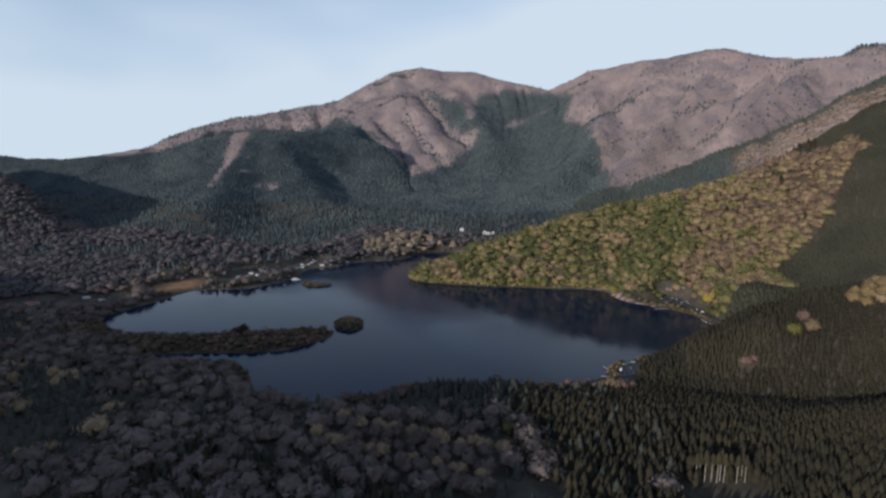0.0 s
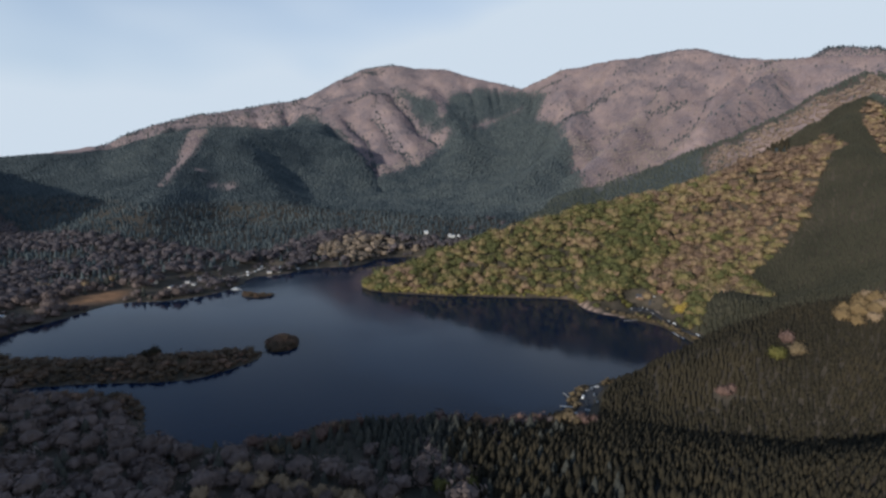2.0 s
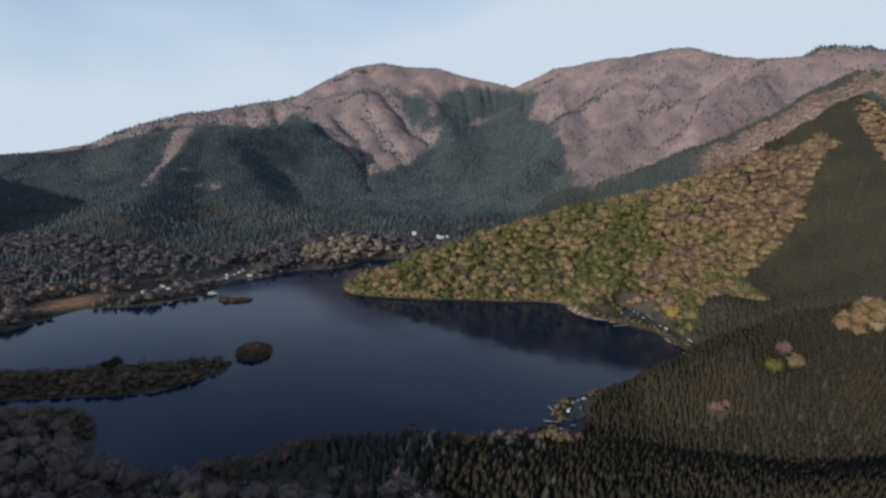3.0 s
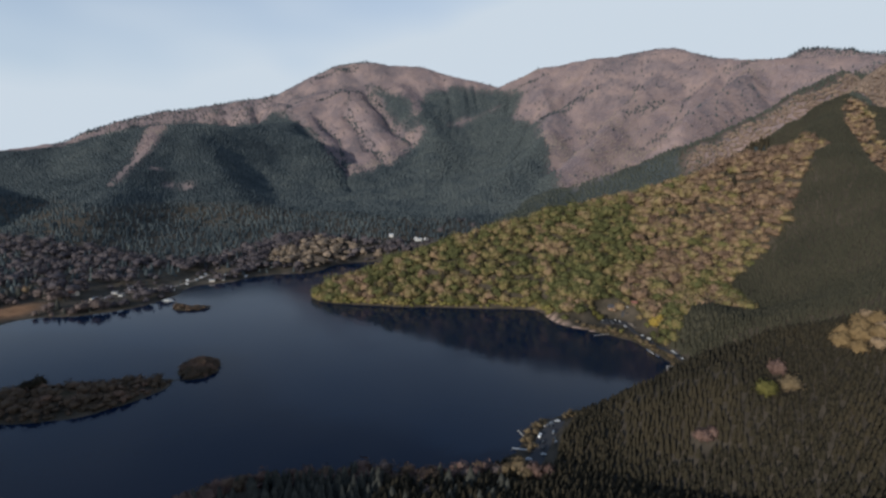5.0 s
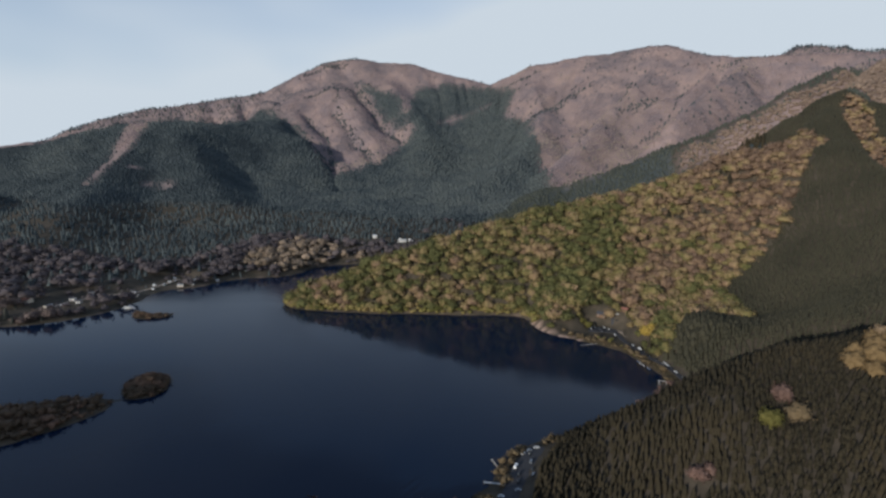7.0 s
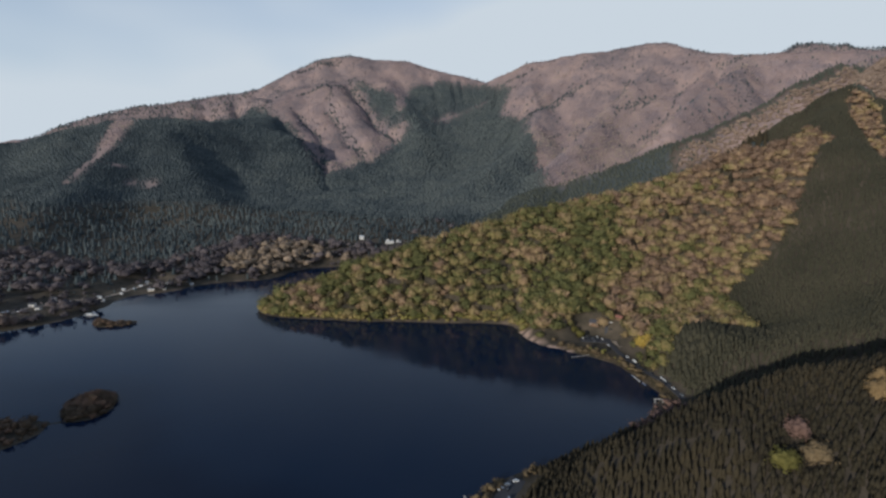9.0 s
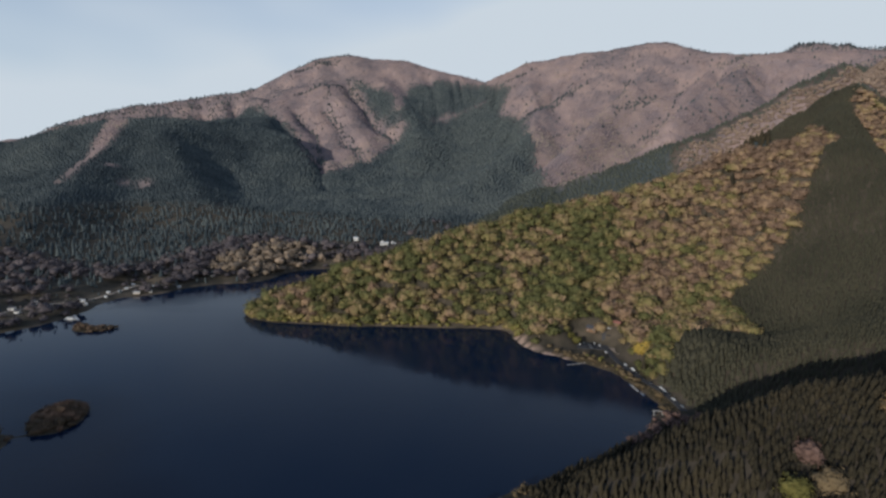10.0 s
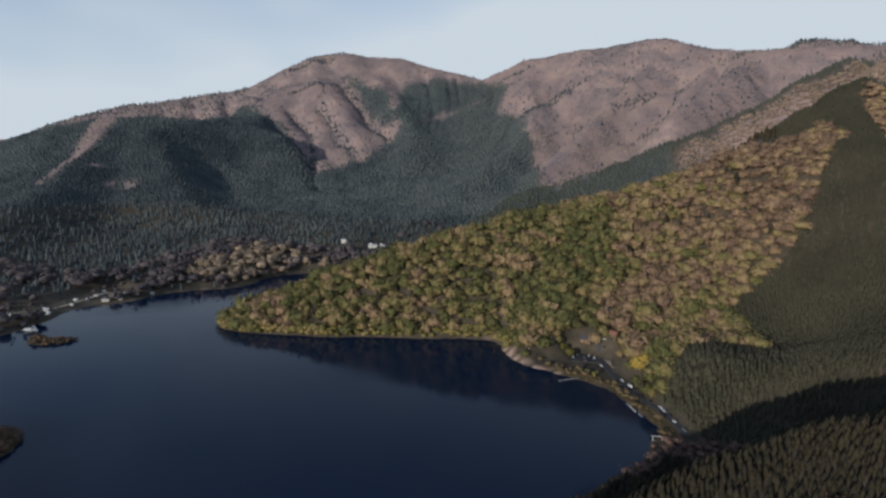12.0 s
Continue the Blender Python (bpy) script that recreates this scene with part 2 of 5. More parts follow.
ISLET = np.array([(-504, 604), (-484, 582), (-464, 585), (-450, 600), (-452, 610), (-475, 600)], float)


def rounded(ring, n=3):
    """A closed ring with its corners cut n times."""
    for _ in range(n):
        nxt = np.roll(ring, -1, axis=0)
        ring = np.stack([0.75 * ring + 0.25 * nxt, 0.25 * ring + 0.75 * nxt], 1).reshape(-1, 2)
    return ring


def inside_distance(x, y, ring):
    """Metres to the ring, positive inside it."""
    best = np.full(x.shape, 1e9)
    odd = np.zeros(x.shape, bool)
    for (ax, ay), (bx, by) in zip(ring, np.roll(ring, -1, axis=0)):
        dx, dy = bx - ax, by - ay
        k = np.clip(((x - ax) * dx + (y - ay) * dy) / (dx * dx + dy * dy + 1e-9), 0, 1)
        best = np.minimum(best, (x - ax - k * dx) ** 2 + (y - ay - k * dy) ** 2)
        cross = ((ay > y) != (by > y)) & (x < dx * (y - ay) / (dy if abs(dy) > 1e-9 else 1e-9) + ax)
        odd ^= cross
    return np.where(odd, 1, -1) * np.sqrt(best)


LAKE_R, ISLAND_R, ISLET_R = rounded(LAKE, 2), rounded(ISLAND, 2), rounded(ISLET, 2)


def shore(x, y):
    """Metres inland from the water's edge; negative on the lake."""
    d = -inside_distance(x, y, LAKE_R)
    d = np.maximum(d, inside_distance(x, y, ISLAND_R))
    d = np.maximum(d, inside_distance(x, y, ISLET_R))
    return d + 2.2 * soft_noise(x, y, 23) + 1.0 * soft_noise(x, y, 9)


_lattice = np.random.RandomState(4).rand(256, 256)


def soft_noise(x, y, size, seed=0):
    """Smooth value noise, -1 to 1, with patches of that size in metres."""
    u, v = x / size + 17.3 * seed + 61.7, y / size + 9.1 * seed + 33.1
    i, j = np.floor(u).astype(int), np.floor(v).astype(int)
    f, g = u - i, v - j
    f, g = f * f * (3 - 2 * f), g * g * (3 - 2 * g)
    a, b = _lattice[i % 256, j % 256], _lattice[(i + 1) % 256, j % 256]
    c, d = _lattice[i % 256, (j + 1) % 256], _lattice[(i + 1) % 256, (j + 1) % 256]
    return 2 * ((a * (1 - f) + b * f) * (1 - g) + (c * (1 - f) + d * f) * g) - 1


def hills(x, y, size, octaves=4, seed=0):
    return sum(soft_noise(x, y, size / 2 ** k, seed + k) * 0.5 ** k for k in range(octaves))


# crest lines: points (x, y, height), breadth of the flank, steepness of its fall, depth of the gullies, metres from gully to gully
CRESTS = {
    "skyline": ([(-3400, 1500, 130), (-2691, 2015, 279), (-2595, 2147, 372), (-2342, 2293, 455), (-1968, 2512, 526), (-1767, 2543, 562), (-1512, 2595, 682),
                 (-1400, 2640, 718), (-1279, 2669, 729), (-984, 2746, 713), (-782, 2710, 651), (-558, 2718, 590), (-360, 2804, 690), (-61, 2830, 737),
                 (150, 2826, 750), (257, 2820, 760), (340, 2810, 742), (430, 2802, 710), (696, 2745, 682), (1000, 2600, 640), (1700, 2300, 600)], 640, 640, 1.25, 0.10, 150),
    "far_peak": ([(760, 3300, 690), (862, 3269, 790), (906, 3257, 813), (970, 3238, 812), (1099, 3196, 797), (1153, 3176, 770), (1221, 3150, 764), (1900, 3000, 760)], 700, 700, 1.3, 0.1, 300),
    "left_ridge": ([(-3300, 700, 220), (-2300, 1200, 200), (-1955, 1314, 202), (-1788, 1387, 230), (-1611, 1457, 280), (-1496, 1514, 304), (-1383, 1628, 324),
                    (-1330, 1800, 338), (-1360, 2000, 370), (-1450, 2400, 520)], 420, 420, 1.35, 0.12, 170),
    "west_bluff": ([(-2300, 800, 240), (-1800, 745, 180), (-1529, 719, 135), (-1424, 710, 96), (-1319, 695, 36), (-1230, 680, 12)], 170, 200, 1.6, 0.08, 80),
    "spur_west": ([(-1472, 1506, 298), (-1349, 1293, 192), (-1232, 1115, 118), (-1102, 952, 62), (-953, 813, 28)], 260, 280, 1.5, 0.05, 90),
    "spur_mid": ([(-1414, 1599, 318), (-1193, 1424, 208), (-1053, 1324, 130), (-919, 1245, 64), (-760, 1150, 16)], 250, 270, 1.5, 0.05, 90),
    "spur_low": ([(-1385, 1834, 330), (-1138, 1650, 205), (-964, 1532, 105), (-786, 1413, 40)], 260, 260, 1.5, 0.05, 90),
    "spur_east": ([(-1380, 1930, 350), (-1200, 1860, 322), (-1037, 1811, 288), (-920, 1770, 226), (-829, 1740, 162), (-740, 1640, 95), (-660, 1540, 45)], 190, 260, 1.5, 0.05, 90),
    "peak_spur": ([(-1620, 2360, 485), (-1380, 2200, 440), (-1140, 2015, 315), (-915, 1745, 170), (-800, 1640, 90)], 280, 280, 1.4, 0.09, 70),
    "shoulder": ([(-1280, 2420, 600), (-1080, 2260, 470), (-900, 2070, 330), (-790, 1850, 190), (-720, 1700, 90)], 280, 260, 1.4, 0.09, 70),
    "east_shoulder": ([(-1010, 2500, 600), (-850, 2320, 480), (-690, 2170, 360), (-640, 1960, 220), (-600, 1780, 120)], 260, 260, 1.4, 0.08, 70),
    "broad_spur": ([(-330, 2660, 570), (-260, 2440, 430), (-240, 2192, 320), (-290, 1960, 215), (-390, 1700, 110), (-470, 1500, 40)], 360, 250, 1.5, 0.03, 110),
    "right_spur": ([(220, 2720, 640), (120, 2512, 540), (10, 2314, 390), (-70, 2060, 260), (-160, 1850, 170)], 250, 250, 1.5, 0.15, 90),
    "east_spur": ([(560, 2660, 610), (480, 2450, 560), (330, 2200, 440), (220, 1980, 330)], 270, 270, 1.5, 0.15, 90),
    "dark_ridge": ([(-440, 1330, 12), (-350, 1440, 34), (-127, 1585, 118), (73, 1640, 190), (165, 1655, 234), (265, 1670, 270), (370, 1705, 327), (472, 1740, 390), (600, 1830, 455), (1000, 2500, 620)], 300, 260, 1.5, 0.08, 90),
    "lit_hill": ([(-372, 716, 2), (-310, 742, 26), (-250, 772, 50), (-180, 806, 78), (-120, 840, 100), (-50, 880, 120), (30, 930, 138), (124, 980, 160), (217, 1005, 198), (284, 1005, 222),
                  (390, 1190, 306), (480, 1400, 350), (700, 1800, 470)], 190, 200, 1.5, 0.06, 80),
    "cone_hill": ([(150, 1020, 158), (208, 1067, 193), (250, 1098, 225), (313, 1157, 268), (362, 1188, 305), (399, 1200, 316), (445, 1218, 296), (560, 1330, 310)], 110, 120, 1.5, 0.03, 80),
    "right_hill": ([(304, 944, 214), (330, 860, 180), (320, 780, 132), (300, 700, 90), (280, 640, 74)], 150, 150, 1.6, 0.06, 80),
    "ravine_bank": ([(78, 712, 18), (105, 680, 38), (135, 648, 40), (165, 634, 46), (220, 638, 62), (300, 662, 92)], 190, 42, 1.8, 0.0, 80),
    "near_hill": ([(-8, 425, 3), (15, 440, 17), (45, 456, 44), (89, 469, 67), (132, 482, 81), (180, 490, 92), (250, 500, 114)], 56, 143, 1.8, 0.04, 60),
    "near_shoulder": ([(-14, 352, 8), (1, 349, 13), (16, 343, 17), (50, 338, 20), (78, 335, 25), (99, 333, 30), (133, 333, 39), (200, 335, 62), (400, 380, 150)], 135, 110, 1.6, 0.04, 60),
    "near_hill_east": ([(250, 500, 110), (420, 520, 180), (700, 560, 300), (1200, 500, 420)], 130, 200, 1.6, 0.04, 60),
    # unseen ridge behind the start, added to cast shade over the near shore
    "unseen_shade_rim": ([(-2700, -370, 180), (-1800, -350, 195), (-1200, -345, 202), (-740, -340, 206), (-530, -340, 202), (-385, -340, 195), (-318, -340, 178), (-244, -340, 150), (-170, -340, 70), (-110, -340, 20)], 200, 230, 1.5, 0.1, 150),
    "rim_east": ([(1600, 300, 500), (1500, -200, 420), (1200, -900, 300)], 300, 300, 1.5, 0.1, 150),
}


def crest_height(x, y, points, left, right, power, gully, step):
    """Height of the flank of one crest line; left and right: its breadth on either hand."""
    p = np.array(points, float)
    far, tops, hands = [], [], []
    for (ax, ay, az), (bx, by, bz) in zip(p[:-1], p[1:]):
        dx, dy = bx - ax, by - ay
        span = math.hypot(dx, dy)
        k = np.clip(((x - ax) * dx + (y - ay) * dy) / span ** 2, 0, 1)
        far.append(np.hypot(x - ax - k * dx, y - ay - k * dy))
        tops.append(az + k * (bz - az))
        hands.append((dx * (y - ay) - dy * (x - ax)) / span)
    far, tops, hands = np.array(far), np.array(tops), np.array(hands)
    d = far.min(0)
    share = np.exp(-(far - d) / (8 + 0.10 * d))
    share /= share.sum(0)
    top, hand = (share * tops).sum(0), (share * hands).sum(0)
    side = 0.5 + 0.5 * np.clip(hand / (0.3 * d + 1.0), -1, 1)
    breadth = right + (left - right) * side
    wide = breadth * (0.4 + 0.6 * np.minimum(1.3, top / p[:, 2].max()))
    fall = np.exp(-(d / wide) ** power)
    ux, uy = p[-1, 0] - p[0, 0], p[-1, 1] - p[0, 1]
    s = (x * ux + y * uy) / math.hypot(ux, uy) + 0.8 * np.tanh((x + 560) / 250) * d + 16 * hills(x, y, 200, 3, 5)
    cut = np.abs(soft_noise(s, 0 * s, step, 3)) + 0.5 * np.abs(soft_noise(s, d * 0.2, step * 0.45, 8))
    return top * fall * (1 - gully * (1 - np.minimum(1, 1.6 * cut)) * np.minimum(1, d / 160) * np.exp(-d / (3 * breadth)))


# gullies that run down the middle peak: line, half-breadth, depth
GULLIES = (([(-1391, 2159), (-1194, 2034), (-1040, 1880), (-932, 1767), (-819, 1650)], 42, 34), ([(-1317, 2232), (-1129, 2111), (-1000, 1930), (-901, 1761)], 26, 26),
           ([(-1183, 2287), (-1022, 2118), (-951, 2058), (-811, 1923)], 26, 32), ([(-1188, 2502), (-999, 2300), (-868, 2195), (-789, 2130)], 28, 32), ([(-1018, 2406), (-880, 2255)], 24, 18),
           ([(-1520, 2330), (-1480, 2195), (-1330, 2090), (-1180, 1960)], 24, 14), ([(-1250, 2420), (-1180, 2290), (-1080, 2200)], 18, 10),
           ([(-384, 2415), (-256, 2374), (-174, 2496), (-73, 2592)], 20, -16), ([(43, 2326), (140, 2400), (222, 2484)], 18, -12),
           ([(-60, 2330), (60, 2480), (110, 2640)], 30, 18), ([(120, 2230), (250, 2400), (330, 2600)], 34, 20), ([(330, 2330), (430, 2500), (480, 2680)], 32, 18), ([(-230, 2480), (-130, 2640), (-90, 2760)], 26, 14))


def along(x, y, line):
    """Metres from a line of points."""
    best = np.full(np.shape(x), 1e9)
    for (ax, ay), (bx, by) in zip(line[:-1], line[1:]):
        k = np.clip(((x - ax) * (bx - ax) + (y - ay) * (by - ay)) / ((bx - ax) ** 2 + (by - ay) ** 2), 0, 1)
        best = np.minimum(best, np.hypot(x - ax - k * (bx - ax), y - ay - k * (by - ay)))
    return best


def carved(x, y):
    """How far the gullies cut into the slopes."""
    cut = np.zeros(np.shape(x))
    near = (x > -1650) & (x < 620) & (y > 1550) & (y < 2850)
    if near.any():
        px, py = x[near] + 14 * hills(x[near], y[near], 110, 2, 51), y[near] + 14 * hills(x[near], y[near], 110, 2, 52)
        deep = np.zeros(px.shape)
        for line, half, depth in GULLIES:
            d = along(px, py, line)
            deep += depth * np.exp(-(d / half) ** 1.3)
        cut[near] = deep
    return cut


BEACH = [(-40, 722), (-37, 714), (-30, 704), (-15, 697), (2, 693)]
TERRACES = (([(2, 708), (22, 718), (44, 712)], 13, 22), ([(20, 735), (45, 728), (58, 692), (83, 645), (97, 612)], 8, 20), ([(-16, 408), (-14, 440), (-6, 468)], 8, 16),
            ([(-600, 570), (-612, 620), (-575, 665), (-585, 745)], 18, 40), ([(-735, 325), (-660, 393)], 18, 40))


def terrace(x, y):
    """1 where the ground is levelled for parking and houses, 0 on the natural slopes."""
    best = np.zeros(np.shape(x))
    for line, full, none in TERRACES:
        for (ax, ay), (bx, by) in zip(line[:-1], line[1:]):
            k = np.clip(((x - ax) * (bx - ax) + (y - ay) * (by - ay)) / ((bx - ax) ** 2 + (by - ay) ** 2), 0, 1)
            d = np.hypot(x - ax - k * (bx - ax), y - ay - k * (by - ay))
            f = np.clip((none - d) / (none - full), 0, 1)
            best = np.maximum(best, f * f * (3 - 2 * f))
    return best


def crests(x, y):
    """The crest lines' flanks joined smoothly."""
    total = np.zeros(x.shape)
    for crest in CRESTS.values():
        total += (np.maximum(0, crest_height(x, y, *crest)) / 100) ** 16
    return 100 * total ** (1 / 16)


def height(x, y, inland=None):
    """The ground's height over the lake."""
    d = shore(x, y) if inland is None else inland
    up = crests(x, y)
    soft = np.clip((np.minimum(np.minimum(x + 1560, -330 - x), np.minimum(y - 1020, 2640 - y))) / 130, 0, 1)
    mild = soft > 0
    if mild.any():
        mx, my = x[mild], y[mild]
        round_ = sum(crests(mx + q * math.cos(k * math.pi / 3), my + q * math.sin(k * math.pi / 3)) for q in (55, 105) for k in range(6)) / 12
        up[mild] += (0.45 + 0.27 * np.clip((my - 1450) / 250, 0, 1)) * soft[mild] * (round_ - up[mild])
    up = np.maximum(0, up - carved(x, y))
    plain = 2 + 5 * (1 - np.exp(-np.maximum(d, 0) / 160)) + np.clip(y - 850, 0, 600) * 0.06 * np.exp(-((x + 400) / 900) ** 2)
    up = np.maximum(up, 0) + plain * np.exp(-up / 60)
    up += np.minimum(0.05 * up, 9) * hills(x, y, 150, 4, 2) * np.clip(up / 60, 0, 1) + 1.2 * hills(x, y, 40, 2, 6)
    flat = terrace(x, y)
    up = up * (1 - flat) + 2.6 * flat
    return np.where(d > 0, 0.15 + np.maximum(up, 0.5) * (1 - np.exp(-d / 28)), np.maximum(-7, d * 0.3))


def axis(*stretches):
    out = [np.arange(a, b, step) for a, b, step in stretches]
    return np.concatenate(out)


def grove_east(x, y):
    """Metres east of the line where the broadleaf wood of the sunlit hill gives way to conifers."""
    line_y = np.array([600, 650, 680, 700, 718, 760, 840, 870, 944, 1010, 1184, 1600])
    line_x = np.array([60, 74, 92, 132, 178, 180, 174, 222, 292, 310, 250, 200])
    return x - np.interp(y, line_y, line_x) + 15 * hills(x, y, 60, 2, 9) + 6 * hills(x, y, 22, 2, 19)


HEATH_WEST = np.array([(-1760, 2480), (-1600, 2290), (-1478, 2205), (-1391, 2165), (-1194, 2040), (-1056, 1830), (-914, 1745), (-838, 1763), (-800, 1924), (-746, 2117), (-692, 2377),
                       (-571, 2528), (-492, 2670), (-570, 2900), (-1700, 3000)], float)
# back ridge, its haze put into the grey tone of its wood
HAZE_RIDGE = np.array([(-3400, 1700), (-2691, 1900), (-2342, 2150), (-2050, 2290), (-1789, 2310), (-1600, 2260), (-1600, 3000), (-3400, 2700)], float)
HEATH_EAST = np.array([(-450, 2900), (-420, 2516), (-300, 2367), (-215, 2030), (-130, 1802), (-70, 1600), (73, 1660), (265, 1690), (370, 1725), (472, 1765),
                       (620, 1850), (1000, 2400), (1800, 2400), (1800, 3000), (-480, 3000)], float)


TAN_SLOPE = np.array([(206, 1585), (210, 1612), (236, 1640), (280, 1636), (296, 1656), (385, 1692), (450, 1714), (520, 1746), (566, 1770), (655, 1860), (800, 2000), (900, 1900), (700, 1500),
                      (531, 1410), (480, 1420), (430, 1560), (330, 1590)], float)


FIR_PATCHES = (np.array([(-1183, 2524), (-1046, 2466), (-933, 2413), (-833, 2271), (-788, 2192), (-933, 2279), (-1045, 2400)], float),
               np.array([(-906, 2555), (-801, 2616), (-604, 2650), (-480, 2690), (-440, 2640), (-600, 2500), (-704, 2400), (-726, 2165), (-791, 2215)], float))


def heath_share(x, y, z):
    """1 on the bare brown mountainsides and the hazed back ridge, 0 in the woods."""
    d = np.maximum(np.maximum(inside_distance(x, y, HEATH_WEST), inside_distance(x, y, HEATH_EAST)), inside_distance(x, y, HAZE_RIDGE))
    tan = inside_distance(x, y, TAN_SLOPE)
    k = np.clip(((x + 1490) * 228 - (y - 1500) * 373) / (228 ** 2 + 373 ** 2), 0, 1)
    strip = 30 - 22 * k - np.hypot(x + 1490 - 228 * k, y - 1500 + 373 * k)
    glades = np.maximum(14 - np.hypot(x + 1285, y - 1290), np.maximum(8 - np.hypot((x + 1150) / 2.2, y - 1276), 11 - np.hypot(x + 1196, y - 1262))) + 9 * hills(x, y, 40, 3, 23)
    d = np.maximum(d, np.maximum(strip, glades) * 2)
    d = np.maximum(np.maximum(d, tan), np.minimum((z - 548) * 1.5, (y - 2000))) + np.where(x > -1100, np.where((x > -60) & (y < 2000), 4, 24), 7) * hills(x, y, 130, 3, 12)
    d = np.where(y > 2990, d - 200, d) if np.ndim(d) else d
    for patch in FIR_PATCHES:
        d = np.minimum(d, -inside_distance(x, y, patch) + 12 * hills(x, y, 60, 3, 14))
    return 1 / (1 + np.exp(-np.clip(d / 9, -30, 30)))


def build_ground():
    gx = axis((-4800, -1900, 60), (-1900, -760, 13), (-760, 360, 6.5), (360, 1100, 14), (1100, 3600, 60))
    gy = axis((-1800, 150, 45), (150, 1150, 6.5), (1150, 2900, 13), (2900, 3420, 20), (3420, 4900, 70))
    x, y = np.meshgrid(gx, gy, indexing="ij")
    d = shore(x, y)
    z = height(x, y, d)
    n, m = x.shape
    co = np.stack([x, y, z], -1).reshape(-1, 3)
    idx = np.arange(n * m).reshape(n, m)
    quads = np.stack([idx[:-1, :-1], idx[1:, :-1], idx[1:, 1:], idx[:-1, 1:]], -1).reshape(-1, 4)
    me = bpy.data.meshes.new("ground")
    me.vertices.add(len(co))
    me.vertices.foreach_set("co", co.ravel())
    me.loops.add(quads.size)
    me.loops.foreach_set("vertex_index", quads.ravel().astype(np.int32))
    me.polygons.add(len(quads))
    me.polygons.foreach_set("loop_start", np.arange(0, quads.size, 4, dtype=np.int32))
    me.polygons.foreach_set("use_smooth", np.ones(len(quads), bool))
    me.update(calc_edges=True)
    sand = (np.clip(1.5 - np.abs(d - 1.6) / 2.4, 0, 1) * (along(x, y, BEACH) < 11)
            + 0.2 * np.clip(1 - np.abs(d - 0.4) / 0.9, 0, 1) * (y > 560))
    lawn = np.clip(1 - np.abs(d - 8) / 9, 0, 1) * (x > -5) * (y > 610) * (y < 730)
    stubble = np.exp(-(((x + 640) / 26) ** 2 + ((y - 488) / 44) ** 2))
    meadow = lawn + 0.5 * np.exp(-(((x + 372) / 30) ** 2 + ((y - 372) / 14) ** 2))
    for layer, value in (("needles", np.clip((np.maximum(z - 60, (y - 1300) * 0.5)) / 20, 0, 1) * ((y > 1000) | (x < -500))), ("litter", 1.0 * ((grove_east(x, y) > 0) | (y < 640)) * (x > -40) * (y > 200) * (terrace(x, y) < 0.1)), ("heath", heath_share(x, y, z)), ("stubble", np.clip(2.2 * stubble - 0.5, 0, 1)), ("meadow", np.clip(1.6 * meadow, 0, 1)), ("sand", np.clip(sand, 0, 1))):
        me.attributes.new(layer, "FLOAT", "POINT").data.foreach_set("value", value.ravel().astype(np.float32))
    me.materials.append(GROUND)
    return tagged(new("ground", me), "forest floor and brown heath on hills round a lake", "ground", kind="structure")


build_ground()


def build_water():
    bm = bmesh.new()
    bmesh.ops.create_grid(bm, x_segments=24, y_segments=24, size=1)
    for v in bm.verts:
        v.co = Vector((-160 + v.co.x * 520, 620 + v.co.y * 420, 0.0))
    me = bpy.data.meshes.new("water")
    bm.to_mesh(me)
    bm.free()
    me.materials.append(WATER)
    return tagged(new("water", me), "dark blue still lake water with faint wind streaks", "water", kind="structure")


build_water()

# ---------------------------------------------------------------- woods
rng = np.random.RandomState(11)


def conifer_shape(tiers, sides, seed, wide=0.24):
    """A conifer of height 1: ragged skirts of needles, one over the other, under a blunt tip."""
    r = np.random.RandomState(seed)
    verts, tris = [], []
    for k in range(tiers):
        low, high = 0.10 + 0.80 * k / tiers, min(1.0, 0.16 + 0.80 * (k + 1.7) / tiers)
        girth = wide * (1 - 0.95 * k / tiers) ** 0.6
        base = len(verts)
        verts.append((0.02 * (r.rand() - 0.5), 0.02 * (r.rand() - 0.5), high))
        for s in range(sides):
            a = 2 * math.pi * (s + 0.5 * (k % 2)) / sides
            q = girth * (0.78 + 0.4 * r.rand())
            verts.append((q * math.cos(a), q * math.sin(a), low - 0.05 * r.rand()))
        for s in range(sides):
            tris.append((base, base + 1 + s, base + 1 + (s + 1) % sides))
    return np.array(verts), np.array(tris)


